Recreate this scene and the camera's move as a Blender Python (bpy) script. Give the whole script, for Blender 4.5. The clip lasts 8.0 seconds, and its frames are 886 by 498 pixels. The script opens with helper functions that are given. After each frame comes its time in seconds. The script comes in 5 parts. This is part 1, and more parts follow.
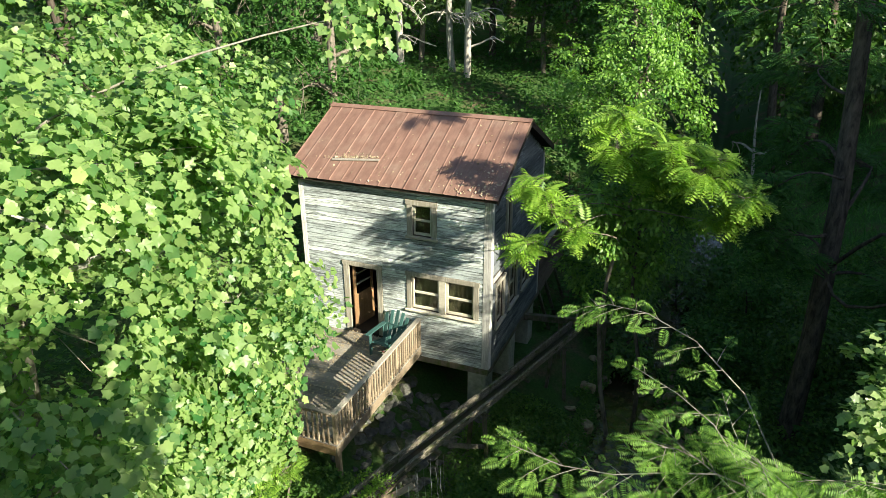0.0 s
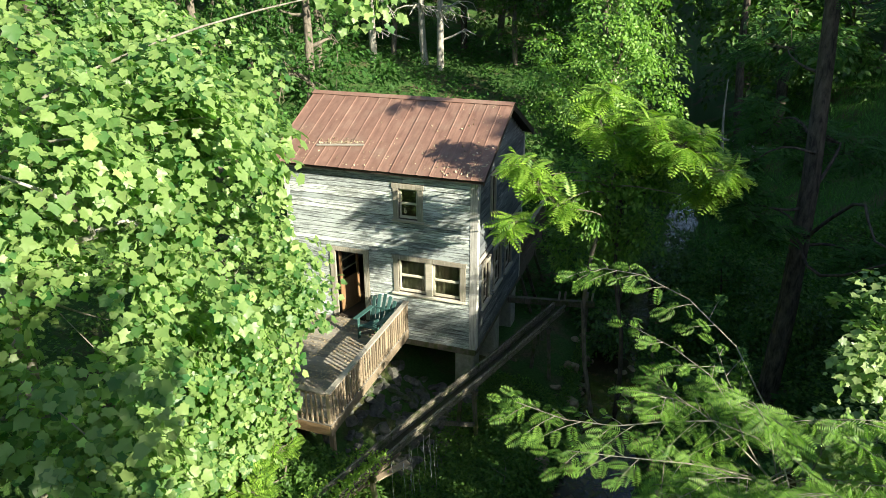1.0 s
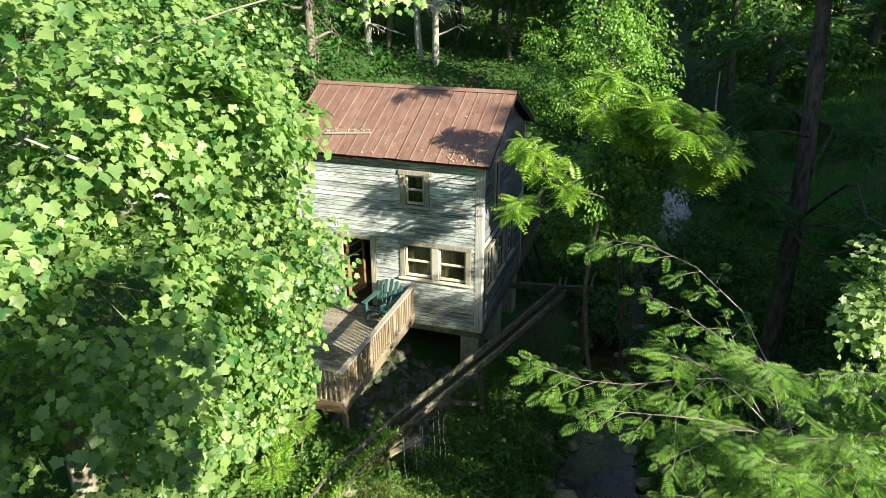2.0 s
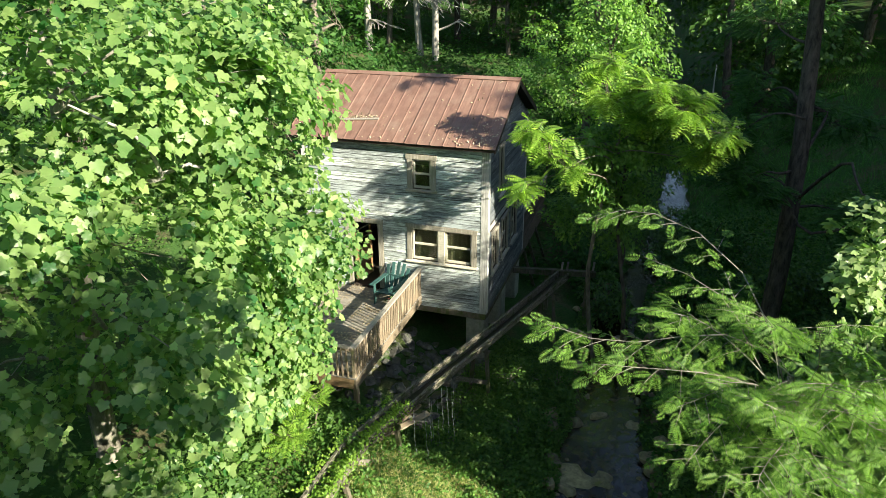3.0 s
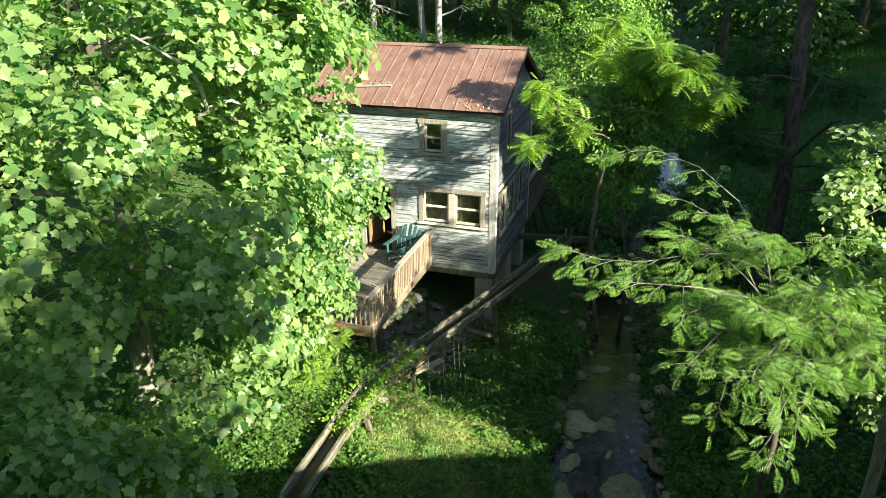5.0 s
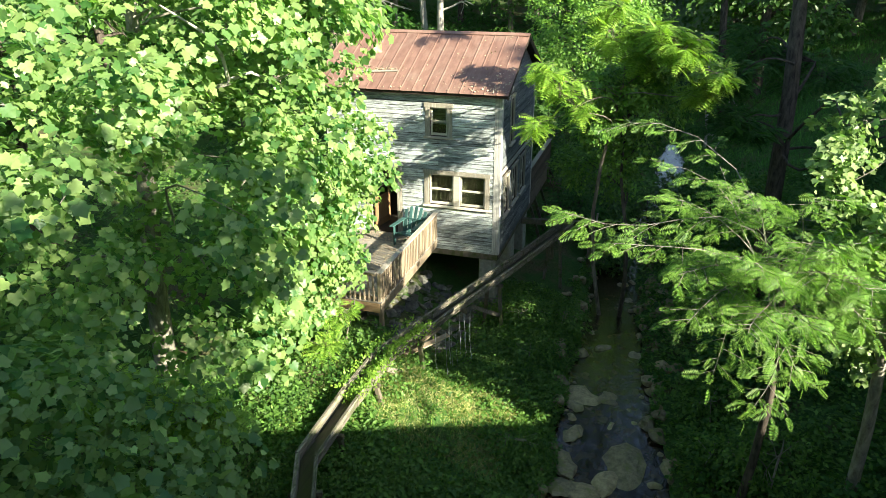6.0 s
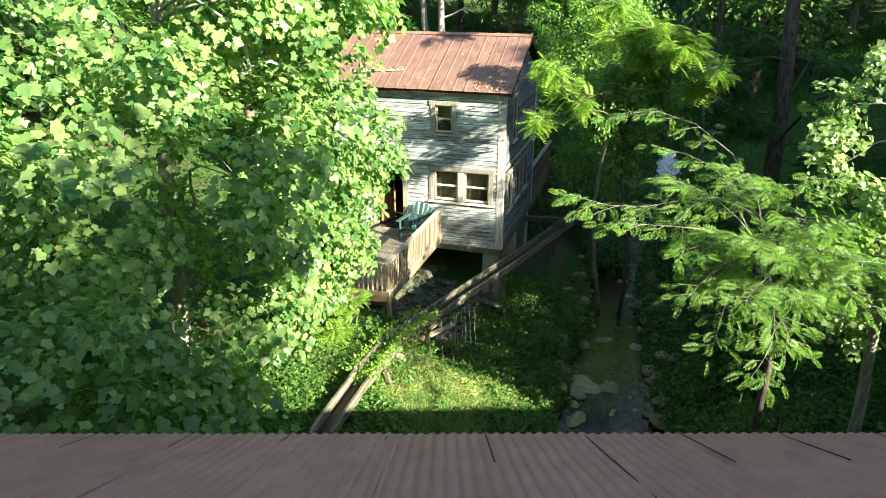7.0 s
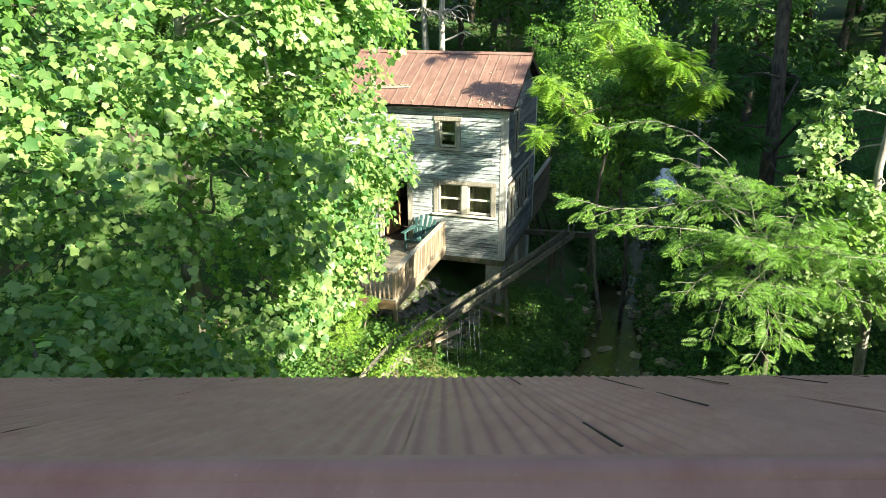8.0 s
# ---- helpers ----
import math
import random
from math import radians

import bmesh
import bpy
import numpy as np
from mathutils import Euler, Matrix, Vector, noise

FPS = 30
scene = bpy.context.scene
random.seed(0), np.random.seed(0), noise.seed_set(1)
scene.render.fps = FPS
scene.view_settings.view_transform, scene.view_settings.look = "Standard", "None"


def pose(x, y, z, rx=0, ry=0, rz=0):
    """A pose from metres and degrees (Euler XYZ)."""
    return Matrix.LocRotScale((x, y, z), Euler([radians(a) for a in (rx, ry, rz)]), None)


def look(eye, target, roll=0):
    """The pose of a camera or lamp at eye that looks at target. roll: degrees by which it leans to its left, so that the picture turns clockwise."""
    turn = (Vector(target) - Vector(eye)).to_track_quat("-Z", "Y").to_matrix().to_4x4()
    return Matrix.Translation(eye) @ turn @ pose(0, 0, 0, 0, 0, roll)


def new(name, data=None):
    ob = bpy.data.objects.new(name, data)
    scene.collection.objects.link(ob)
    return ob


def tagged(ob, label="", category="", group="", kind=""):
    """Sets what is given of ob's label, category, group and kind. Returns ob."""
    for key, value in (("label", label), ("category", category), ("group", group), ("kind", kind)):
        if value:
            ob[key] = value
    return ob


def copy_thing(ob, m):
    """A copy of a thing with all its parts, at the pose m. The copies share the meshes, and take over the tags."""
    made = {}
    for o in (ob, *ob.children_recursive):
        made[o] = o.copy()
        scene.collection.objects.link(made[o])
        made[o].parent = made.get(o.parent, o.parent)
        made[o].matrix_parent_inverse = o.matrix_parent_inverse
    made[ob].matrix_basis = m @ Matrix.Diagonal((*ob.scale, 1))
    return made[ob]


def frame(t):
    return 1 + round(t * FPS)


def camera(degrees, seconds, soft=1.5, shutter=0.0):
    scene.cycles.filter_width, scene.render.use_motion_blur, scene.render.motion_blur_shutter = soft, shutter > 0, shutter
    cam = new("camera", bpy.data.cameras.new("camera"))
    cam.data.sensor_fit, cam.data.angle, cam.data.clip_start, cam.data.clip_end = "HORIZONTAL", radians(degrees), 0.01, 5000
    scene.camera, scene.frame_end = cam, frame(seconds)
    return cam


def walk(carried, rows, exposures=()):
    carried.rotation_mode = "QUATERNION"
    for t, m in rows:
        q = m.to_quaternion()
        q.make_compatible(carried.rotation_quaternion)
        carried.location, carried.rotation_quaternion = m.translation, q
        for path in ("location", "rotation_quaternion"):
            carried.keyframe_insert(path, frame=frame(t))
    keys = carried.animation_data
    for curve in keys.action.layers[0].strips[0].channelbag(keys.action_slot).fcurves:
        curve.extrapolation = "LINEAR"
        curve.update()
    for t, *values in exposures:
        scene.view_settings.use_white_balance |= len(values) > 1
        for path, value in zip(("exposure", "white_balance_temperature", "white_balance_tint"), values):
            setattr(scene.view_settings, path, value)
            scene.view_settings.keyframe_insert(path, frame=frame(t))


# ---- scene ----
cam = camera(66.3, 8.0, soft=0.6)
PATH = [
    (0, (4.954, -15.377, 10.567), (4.257, -13.675, 9.78), -0.2),
    (0.5, (4.82, -15.593, 10.39), (4.174, -13.873, 9.601), -0.3),
    (1, (4.686, -15.915, 10.251), (4.072, -14.183, 9.461), -0.3),
    (1.5, (4.555, -16.266, 10.179), (3.959, -14.529, 9.386), -0.3),
    (3, (4.387, -17.328, 9.801), (3.812, -15.583, 9.01), -0.4),
    (3.5, (4.385, -17.66, 9.652), (3.813, -15.916, 8.858), -0.4),
    (4, (4.401, -17.986, 9.49), (3.83, -16.242, 8.695), -0.4),
    (4.5, (4.385, -18.316, 9.322), (3.818, -16.572, 8.525), -0.3),
    (6, (4.426, -19.391, 8.815), (3.863, -17.645, 8.019), -0.3),
    (6.5, (4.421, -19.763, 8.649), (3.861, -18.01, 7.866), -0.2),
    (7, (4.416, -20.119, 8.521), (3.856, -18.358, 7.756), -0.2),
    (7.5, (4.449, -20.487, 8.424), (3.886, -18.716, 7.685), -0.2),
    (8, (4.43, -20.824, 8.349), (3.868, -19.037, 7.649), -0.2),
]
walk(cam, [(t, look(eye, target, roll)) for t, eye, target, roll in PATH],
     exposures=[(0.0, 1.47), (3.0, 1.56), (4.7, 1.73), (6.5, 2.08), (8.0, 2.14)])

# ---- world and sun ----
SUN_WAY = Vector((-2.0, 0.87, -1.0)).normalized()
world = bpy.data.worlds.new("world")
scene.world = world
world.use_nodes = True
wt = world.node_tree
sky = wt.nodes.new("ShaderNodeTexSky")
sky.sky_type = "NISHITA"
sky.sun_disc = False
sky.ozone_density, sky.dust_density = 1.5, 0.8
sky.sun_elevation = math.asin(-SUN_WAY.z)
sky.sun_rotation = math.atan2(-SUN_WAY.x, -SUN_WAY.y)
wt.links.new(sky.outputs[0], wt.nodes["Background"].inputs[0])
wt.nodes["Background"].inputs[1].default_value = 0.070
sun_data = bpy.data.lights.new("sun", "SUN")
sun_data.energy, sun_data.angle, sun_data.color = 5.0, radians(0.6), (1.0, 0.92, 0.74)
sun = new("sun", sun_data)
sun.matrix_world = look((20, -10, 20), Vector((20, -10, 20)) + SUN_WAY)


# ---- materials ----
def mat_base(name, rough=0.8, spec=0.3, metal=0.0):
    m = bpy.data.materials.new(name)
    m.use_nodes = True
    b = m.node_tree.nodes["Principled BSDF"]
    b.inputs["Roughness"].default_value = rough
    b.inputs["Specular IOR Level"].default_value = spec
    b.inputs["Metallic"].default_value = metal
    return m, m.node_tree, b


def nd(tree, kind, **inputs):
    n = tree.nodes.new(kind)
    for k, v in inputs.items():
        n.inputs[k.replace("_", " ")].default_value = v
    return n


def ramp(tree, source, stops):
    r = tree.nodes.new("ShaderNodeValToRGB")
    el = r.color_ramp.elements
    while len(el) < len(stops):
        el.new(0.5)
    for e, (p, c) in zip(el, stops):
        e.position, e.color = p, (*c, 1) if len(c) == 3 else c
    tree.links.new(source, r.inputs[0])
    return r.outputs[0]


def mix(tree, fac, a, b, blend="MIX"):
    n = tree.nodes.new("ShaderNodeMix")
    n.data_type, n.blend_type = "RGBA", blend
    for sock, v in ((n.inputs[0], fac), (n.inputs[6], a), (n.inputs[7], b)):
        if hasattr(v, "links"):
            tree.links.new(v, sock)
        else:
            sock.default_value = (*v, 1) if isinstance(v, tuple) else v
    return n.outputs[2]


def world_coord(tree, scale=(1, 1, 1)):
    g = tree.nodes.new("ShaderNodeNewGeometry")
    mp = tree.nodes.new("ShaderNodeMapping")
    mp.inputs["Scale"].default_value = scale
    tree.links.new(g.outputs["Position"], mp.inputs[0])
    return mp.outputs[0]


def noise_tex(tree, vec, scale, detail=4.0, rough=0.6, dist=0.0):
    n = nd(tree, "ShaderNodeTexNoise", Scale=scale, Detail=detail, Roughness=rough, Distortion=dist)
    tree.links.new(vec, n.inputs["Vector"])
    return n.outputs[0]


def bump(tree, b, height, strength=0.3, dist=0.01):
    n = nd(tree, "ShaderNodeBump", Strength=strength, Distance=dist)
    tree.links.new(height, n.inputs["Height"])
    tree.links.new(n.outputs[0], b.inputs["Normal"])


def wood(name, dark, light, along, worn=None, worn_amount=0.5, rough=0.85, moss=None, moss_amount=0.45, scale=1.0):
    """Weathered wood, grain running along one world axis, with patches of paint or moss."""
    m, t, b = mat_base(name, rough, 0.25)
    s = [95 * scale] * 3
    s[along] = 1.6 * scale
    v = world_coord(t, tuple(s))
    grain = noise_tex(t, v, 1.0, 6, 0.65, 0.3)
    col = ramp(t, grain, [(0.3, dark), (0.7, light)])
    inf = t.nodes.new("ShaderNodeObjectInfo")
    if worn:
        s2 = [55.0] * 3
        s2[along] = 1.8
        patch = noise_tex(t, world_coord(t, tuple(s2)), 1.0, 8, 0.75, 0.2)
        pm = ramp(t, patch, [(worn_amount - 0.05, (0, 0, 0)), (worn_amount + 0.09, (1, 1, 1))])
        col = mix(t, pm, col, worn)
    if moss:
        patch = noise_tex(t, world_coord(t, (1, 1, 1)), 3.2, 6, 0.7)
        pm = ramp(t, patch, [(moss_amount, (0, 0, 0)), (moss_amount + 0.16, (1, 1, 1))])
        col = mix(t, pm, col, moss)
    v2 = ramp(t, inf.outputs["Random"], [(0, (0.62, 0.62, 0.62)), (1, (1.15, 1.15, 1.15))])
    col = mix(t, 1.0, col, v2, "MULTIPLY")
    t.links.new(col, b.inputs["Base Color"])
    bump(t, b, grain, 0.6, 0.006)
    return m


def leaf_mat(name, dark, light, through_col, amount=0.4, rough=0.42, spec=0.5):
    """Leaf: two-sided, lets light through, colour varies leaf by leaf and branch by branch."""
    m, t, b = mat_base(name, rough, spec)
    g = t.nodes.new("ShaderNodeNewGeometry")
    big = noise_tex(t, world_coord(t, (1, 1, 1)), 1.1, 3, 0.6)
    mth = nd(t, "ShaderNodeMath")
    mth.operation = "MULTIPLY_ADD"
    t.links.new(g.outputs["Random Per Island"], mth.inputs[0])
    mth.inputs[1].default_value = 0.70
    t.links.new(big, mth.inputs[2])
    col = ramp(t, mth.outputs[0], [(0.42, dark), (1.02, light)])
    yel = ramp(t, g.outputs["Random Per Island"], [(0.965, (0, 0, 0)), (0.985, (1, 1, 1))])
    col = mix(t, yel, col, tuple(c * 1.6 for c in light))
    t.links.new(col, b.inputs["Base Color"])
    tr = t.nodes.new("ShaderNodeBsdfTranslucent")
    t.links.new(mix(t, 1.0, col, through_col, "MULTIPLY"), tr.inputs[0])
    ms = t.nodes.new("ShaderNodeMixShader")
    ms.inputs[0].default_value = amount
    t.links.new(b.outputs[0], ms.inputs[1])
    t.links.new(tr.outputs[0], ms.inputs[2])
    t.links.new(ms.outputs[0], t.nodes["Material Output"].inputs[0])
    return m


def bark_mat(name, dark, light, scale=6.0):
    m, t, b = mat_base(name, 0.9, 0.2)
    v = world_coord(t, (scale, scale, scale * 0.3))
    n = noise_tex(t, v, 1.5, 7, 0.7, 0.4)
    t.links.new(ramp(t, n, [(0.35, dark), (0.65, light)]), b.inputs["Base Color"])
    bump(t, b, n, 0.8, 0.02)
    return m


def stone_mat(name, dark, light, moss=None, moss_at=0.55):
    m, t, b = mat_base(name, 0.75, 0.35)
    n = noise_tex(t, world_coord(t), 7, 8, 0.7)
    col = ramp(t, n, [(0.3, dark), (0.7, light)])
    inf = t.nodes.new("ShaderNodeObjectInfo")
    col = mix(t, 1.0, col, ramp(t, inf.outputs["Random"], [(0, (0.6, 0.6, 0.6)), (1, (1.2, 1.15, 1.05))]), "MULTIPLY")
    if moss:
        p = noise_tex(t, world_coord(t), 2.1, 6, 0.7)
        col = mix(t, ramp(t, p, [(moss_at, (0, 0, 0)), (moss_at + 0.1, (1, 1, 1))]), col, moss)
    t.links.new(col, b.inputs["Base Color"])
    bump(t, b, n, 0.7, 0.02)
    return m




def siding_mat(name, along, dark, grey, paint, paint_at, dark_at=0.56):
    """Old clapboards: grey grain, leavings of pale paint, black streaks of weather, and grime in broad patches."""
    m, t, b = mat_base(name, 0.85, 0.25)

    def stretched(k, across):
        q = [across] * 3
        q[along] = k
        return noise_tex(t, world_coord(t, tuple(q)), 1.0, 7, 0.68, 0.25)

    grain = stretched(1.8, 110.0)
    col = ramp(t, grain, [(0.28, tuple(c * 0.55 for c in grey)), (0.70, tuple(c * 1.3 for c in grey))])
    broad = noise_tex(t, world_coord(t), 0.75, 4, 0.6)
    flakes = stretched(2.6, 42.0)
    sm = nd(t, "ShaderNodeMath")
    sm.operation = "MULTIPLY_ADD"
    t.links.new(broad, sm.inputs[0])
    sm.inputs[1].default_value = 0.55
    t.links.new(flakes, sm.inputs[2])
    col = mix(t, ramp(t, sm.outputs[0], [(paint_at, (0, 0, 0)), (paint_at + 0.10, (1, 1, 1))]), col, paint)
    streak = stretched(0.9, 30.0)
    col = mix(t, ramp(t, streak, [(dark_at, (0, 0, 0)), (dark_at + 0.10, (0.9, 0.9, 0.9))]), col, dark)
    inf = t.nodes.new("ShaderNodeObjectInfo")
    col = mix(t, 1.0, col, ramp(t, inf.outputs["Random"], [(0, (0.58, 0.60, 0.62)), (1, (1.15, 1.15, 1.12))]), "MULTIPLY")
    t.links.new(col, b.inputs["Base Color"])
    bump(t, b, grain, 0.7, 0.007)
    return m


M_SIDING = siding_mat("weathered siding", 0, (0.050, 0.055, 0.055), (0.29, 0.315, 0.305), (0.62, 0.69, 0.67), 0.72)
# darker, bluer copy of the siding: the side wall's shade is in its colour
M_SIDING_SHADED = siding_mat("weathered shaded side siding", 1, (0.035, 0.042, 0.048), (0.17, 0.19, 0.20), (0.45, 0.48, 0.48), 0.84, 0.53)
M_TRIM = wood("worn trim", (0.20, 0.185, 0.14), (0.39, 0.365, 0.29), 2, (0.52, 0.50, 0.43), 0.54)
M_CORNER = wood("corner board", (0.28, 0.28, 0.26), (0.55, 0.55, 0.50), 2, (0.75, 0.75, 0.70), 0.48)
M_SASH = wood("cream sash", (0.40, 0.38, 0.29), (0.62, 0.58, 0.46), 0, (0.70, 0.67, 0.57), 0.5)
M_DOOR = wood("door wood", (0.20, 0.11, 0.05), (0.42, 0.26, 0.13), 2)
# near-black tone holds the shade of rooms, eaves and gaps behind boards
M_DARK_WOOD = wood("dark shade wood", (0.03, 0.025, 0.02), (0.08, 0.06, 0.045), 2)
M_DECK = wood("grey deck boards", (0.17, 0.16, 0.135), (0.38, 0.35, 0.29), 0, (0.44, 0.38, 0.28), 0.60)
M_RAIL = wood("weathered rail wood", (0.20, 0.15, 0.09), (0.48, 0.40, 0.29), 2, None, 0.5)
M_RAIL_TOP = wood("grey rail cap", (0.22, 0.20, 0.16), (0.44, 0.41, 0.35), 1, None, 0.5)
M_BEAM = wood("tan beam", (0.26, 0.16, 0.08), (0.50, 0.35, 0.20), 0, None, 0.5)
M_FLUME = wood("mossy flume wood", (0.05, 0.045, 0.034), (0.27, 0.245, 0.185), 1, (0.48, 0.455, 0.375), 0.56, moss=(0.075, 0.105, 0.03), moss_amount=0.50)
M_FLUME_IN = wood("wet flume wood", (0.025, 0.02, 0.015), (0.09, 0.075, 0.05), 1, None, 0.5, rough=0.35, moss=(0.05, 0.06, 0.02))
M_TRESTLE = wood("old trestle wood", (0.06, 0.05, 0.04), (0.22, 0.19, 0.14), 2, None, 0.5, moss=(0.07, 0.09, 0.03))
M_PORCH = wood("brown porch boards", (0.07, 0.055, 0.04), (0.20, 0.16, 0.12), 1)
M_CHAIR = wood("green chair paint", (0.03, 0.085, 0.078), (0.07, 0.165, 0.15), 2, (0.13, 0.24, 0.22), 0.62, rough=0.5)
M_BARK = bark_mat("dark bark", (0.03, 0.025, 0.02), (0.13, 0.11, 0.085))
M_BARK_PALE = bark_mat("pale bark", (0.20, 0.19, 0.16), (0.52, 0.50, 0.44))
M_BARK_MID = bark_mat("grey bark", (0.08, 0.07, 0.055), (0.26, 0.23, 0.18))
M_BARK_TWIG = bark_mat("twig bark", (0.14, 0.13, 0.10), (0.36, 0.34, 0.28))
M_STONE = stone_mat("creek stone", (0.15, 0.13, 0.08), (0.46, 0.40, 0.25), (0.20, 0.20, 0.07), 0.54)
M_RUBBLE = stone_mat("rubble stone", (0.06, 0.065, 0.06), (0.22, 0.225, 0.205), (0.06, 0.085, 0.03), 0.5)
M_CONCRETE = stone_mat("pale concrete", (0.24, 0.26, 0.22), (0.48, 0.50, 0.43), (0.16, 0.19, 0.10), 0.62)

M_MAPLE = leaf_mat("lobed leaf", (0.044, 0.162, 0.042), (0.285, 0.410, 0.138), (0.98, 1.28, 0.55), 0.50, 0.40, 0.45)
M_SYCAMORE = leaf_mat("pale lobed leaf", (0.095, 0.190, 0.065), (0.310, 0.410, 0.160), (1.0, 1.3, 0.6), 0.42, 0.40, 0.5)
M_PINNATE = leaf_mat("pinnate leaf", (0.110, 0.250, 0.032), (0.280, 0.440, 0.070), (1.15, 1.3, 0.5), 0.45)
M_LINDEN = leaf_mat("sunlit small leaf", (0.065, 0.185, 0.030), (0.195, 0.360, 0.060), (1.1, 1.3, 0.5), 0.40)
M_MIMOSA = leaf_mat("feathery leaf", (0.055, 0.158, 0.024), (0.172, 0.320, 0.052), (1.1, 1.3, 0.5), 0.36, 0.5, 0.3)
M_WOODS = leaf_mat("forest leaf", (0.026, 0.086, 0.019), (0.108, 0.225, 0.042), (1.1, 1.3, 0.5), 0.35)
# dark leaf, also used where a tree's shade is put into its colour
M_DARKLEAF = leaf_mat("deep green shaded leaf", (0.022, 0.078, 0.019), (0.066, 0.165, 0.034), (1.0, 1.3, 0.5), 0.32, 0.6, 0.2)
M_MEADOW = leaf_mat("shaded meadow grass", (0.050, 0.165, 0.036), (0.115, 0.290, 0.060), (1.0, 1.2, 0.5), 0.30, 0.6, 0.2)
M_WEEDS = leaf_mat("undergrowth leaf", (0.036, 0.110, 0.022), (0.120, 0.235, 0.046), (1.1, 1.3, 0.5), 0.35, 0.5, 0.3)
M_GRASS = leaf_mat("grass blade", (0.130, 0.245, 0.042), (0.370, 0.460, 0.115), (1.2, 1.2, 0.6), 0.3)


def ground_mat():
    m, t, b = mat_base("ground", 0.95, 0.15)
    v = world_coord(t)
    big = noise_tex(t, v, 0.55, 5, 0.6)
    fine = noise_tex(t, v, 14, 8, 0.75)
    soil = ramp(t, fine, [(0.3, (0.045, 0.032, 0.02)), (0.7, (0.20, 0.15, 0.095))])
    green = ramp(t, fine, [(0.3, (0.025, 0.065, 0.015)), (0.7, (0.075, 0.155, 0.038))])
    col = mix(t, ramp(t, big, [(0.30, (0, 0, 0)), (0.50, (1, 1, 1))]), soil, green)
    t.links.new(col, b.inputs["Base Color"])
    bump(t, b, fine, 0.9, 0.04)
    return m


def roof_mat(name, c1, c2, rust, along, spec=0.35):
    m, t, b = mat_base(name, 0.5, spec, 0.0)
    s = [6.0, 6.0, 6.0]
    s[along] = 0.8
    streak = noise_tex(t, world_coord(t, tuple(s)), 1.0, 6, 0.65)
    patch = noise_tex(t, world_coord(t), 1.3, 7, 0.7)
    col = ramp(t, streak, [(0.32, c1), (0.68, c2)])
    col = mix(t, ramp(t, patch, [(0.50, (0, 0, 0)), (0.72, (0.8, 0.8, 0.8))]), col, rust)
    fine = noise_tex(t, world_coord(t), 55, 4, 0.7)
    col = mix(t, ramp(t, fine, [(0.67, (0, 0, 0)), (0.74, (0.6, 0.6, 0.6))]), col, (0.50, 0.42, 0.36))
    inf = t.nodes.new("ShaderNodeObjectInfo")
    col = mix(t, 1.0, col, ramp(t, inf.outputs["Random"], [(0, (0.90, 0.89, 0.89)), (1, (1.06, 1.05, 1.04))]), "MULTIPLY")
    t.links.new(col, b.inputs["Base Color"])
    t.links.new(ramp(t, patch, [(0.3, (0.42, 0.42, 0.42)), (0.8, (0.7, 0.7, 0.7))]), b.inputs["Roughness"])
    bump(t, b, streak, 0.15, 0.01)
    return m


M_GROUND = ground_mat()
M_LAP_SHADOW = stone_mat("dark rusty lap shadow", (0.012, 0.009, 0.008), (0.035, 0.022, 0.018))
M_ROOF = roof_mat("red metal roof", (0.180, 0.102, 0.076), (0.270, 0.165, 0.125), (0.275, 0.200, 0.155), 1)
M_ROOF_B = roof_mat("brown red bridge roof", (0.365, 0.170, 0.125), (0.490, 0.258, 0.190), (0.44, 0.25, 0.18), 1, 0.22)


def water_mat():
    """Shallow water: the brown stony bed shows through a clear, rippled surface."""
    m, t, b = mat_base("creek water", 0.08, 0.75)
    v = world_coord(t)
    cell = nd(t, "ShaderNodeTexVoronoi", Scale=5.5)
    t.links.new(v, cell.inputs["Vector"])
    bed = ramp(t, noise_tex(t, v, 2.6, 6, 0.7), [(0.35, (0.014, 0.010, 0.006)), (0.68, (0.062, 0.046, 0.025))])
    pebble = ramp(t, cell.outputs["Color"], [(0.2, (0.5, 0.5, 0.5)), (0.8, (1.5, 1.45, 1.3))])
    t.links.new(mix(t, 1.0, bed, pebble, "MULTIPLY"), b.inputs["Base Color"])
    n = noise_tex(t, world_coord(t, (1, 0.5, 1)), 5, 4, 0.6, 0.8)
    bump(t, b, n, 0.5, 0.045)
    return m


def fall_mat():
    m, t, b = mat_base("falling water", 0.15, 0.5)
    b.inputs["Base Color"].default_value = (0.75, 0.8, 0.82, 1)
    b.inputs["Alpha"].default_value = 0.40
    return m


def glass_mat():
    m, t, b = mat_base("window glass", 0.04, 0.5)
    b.inputs["Base Color"].default_value = (0.85, 0.92, 0.86, 1)
    b.inputs["Transmission Weight"].default_value = 1.0
    b.inputs["IOR"].default_value = 1.45
    return m


# pale blades: brightness of the sunlit patch is put into their colour
M_STRAW = leaf_mat("sunlit straw grass blade", (0.32, 0.34, 0.12), (0.62, 0.62, 0.28), (1.1, 1.0, 0.6), 0.25)
M_WATER, M_FALL, M_GLASS = water_mat(), fall_mat(), glass_mat()


# ---- building helpers ----
def mesh_from(name, bm, material, smooth=False):
    me = bpy.data.meshes.new(name)
    bm.normal_update()
    bm.to_mesh(me)
    bm.free()
    me.materials.append(material)
    if smooth:
        for p in me.polygons:
            p.use_smooth = True
    return me


def part(name, bm, material, parent, label="", smooth=False):
    ob = new(name, mesh_from(name, bm, material, smooth) if isinstance(bm, bmesh.types.BMesh) else bm)
    ob.parent = parent
    if label:
        tagged(ob, label)
    return ob


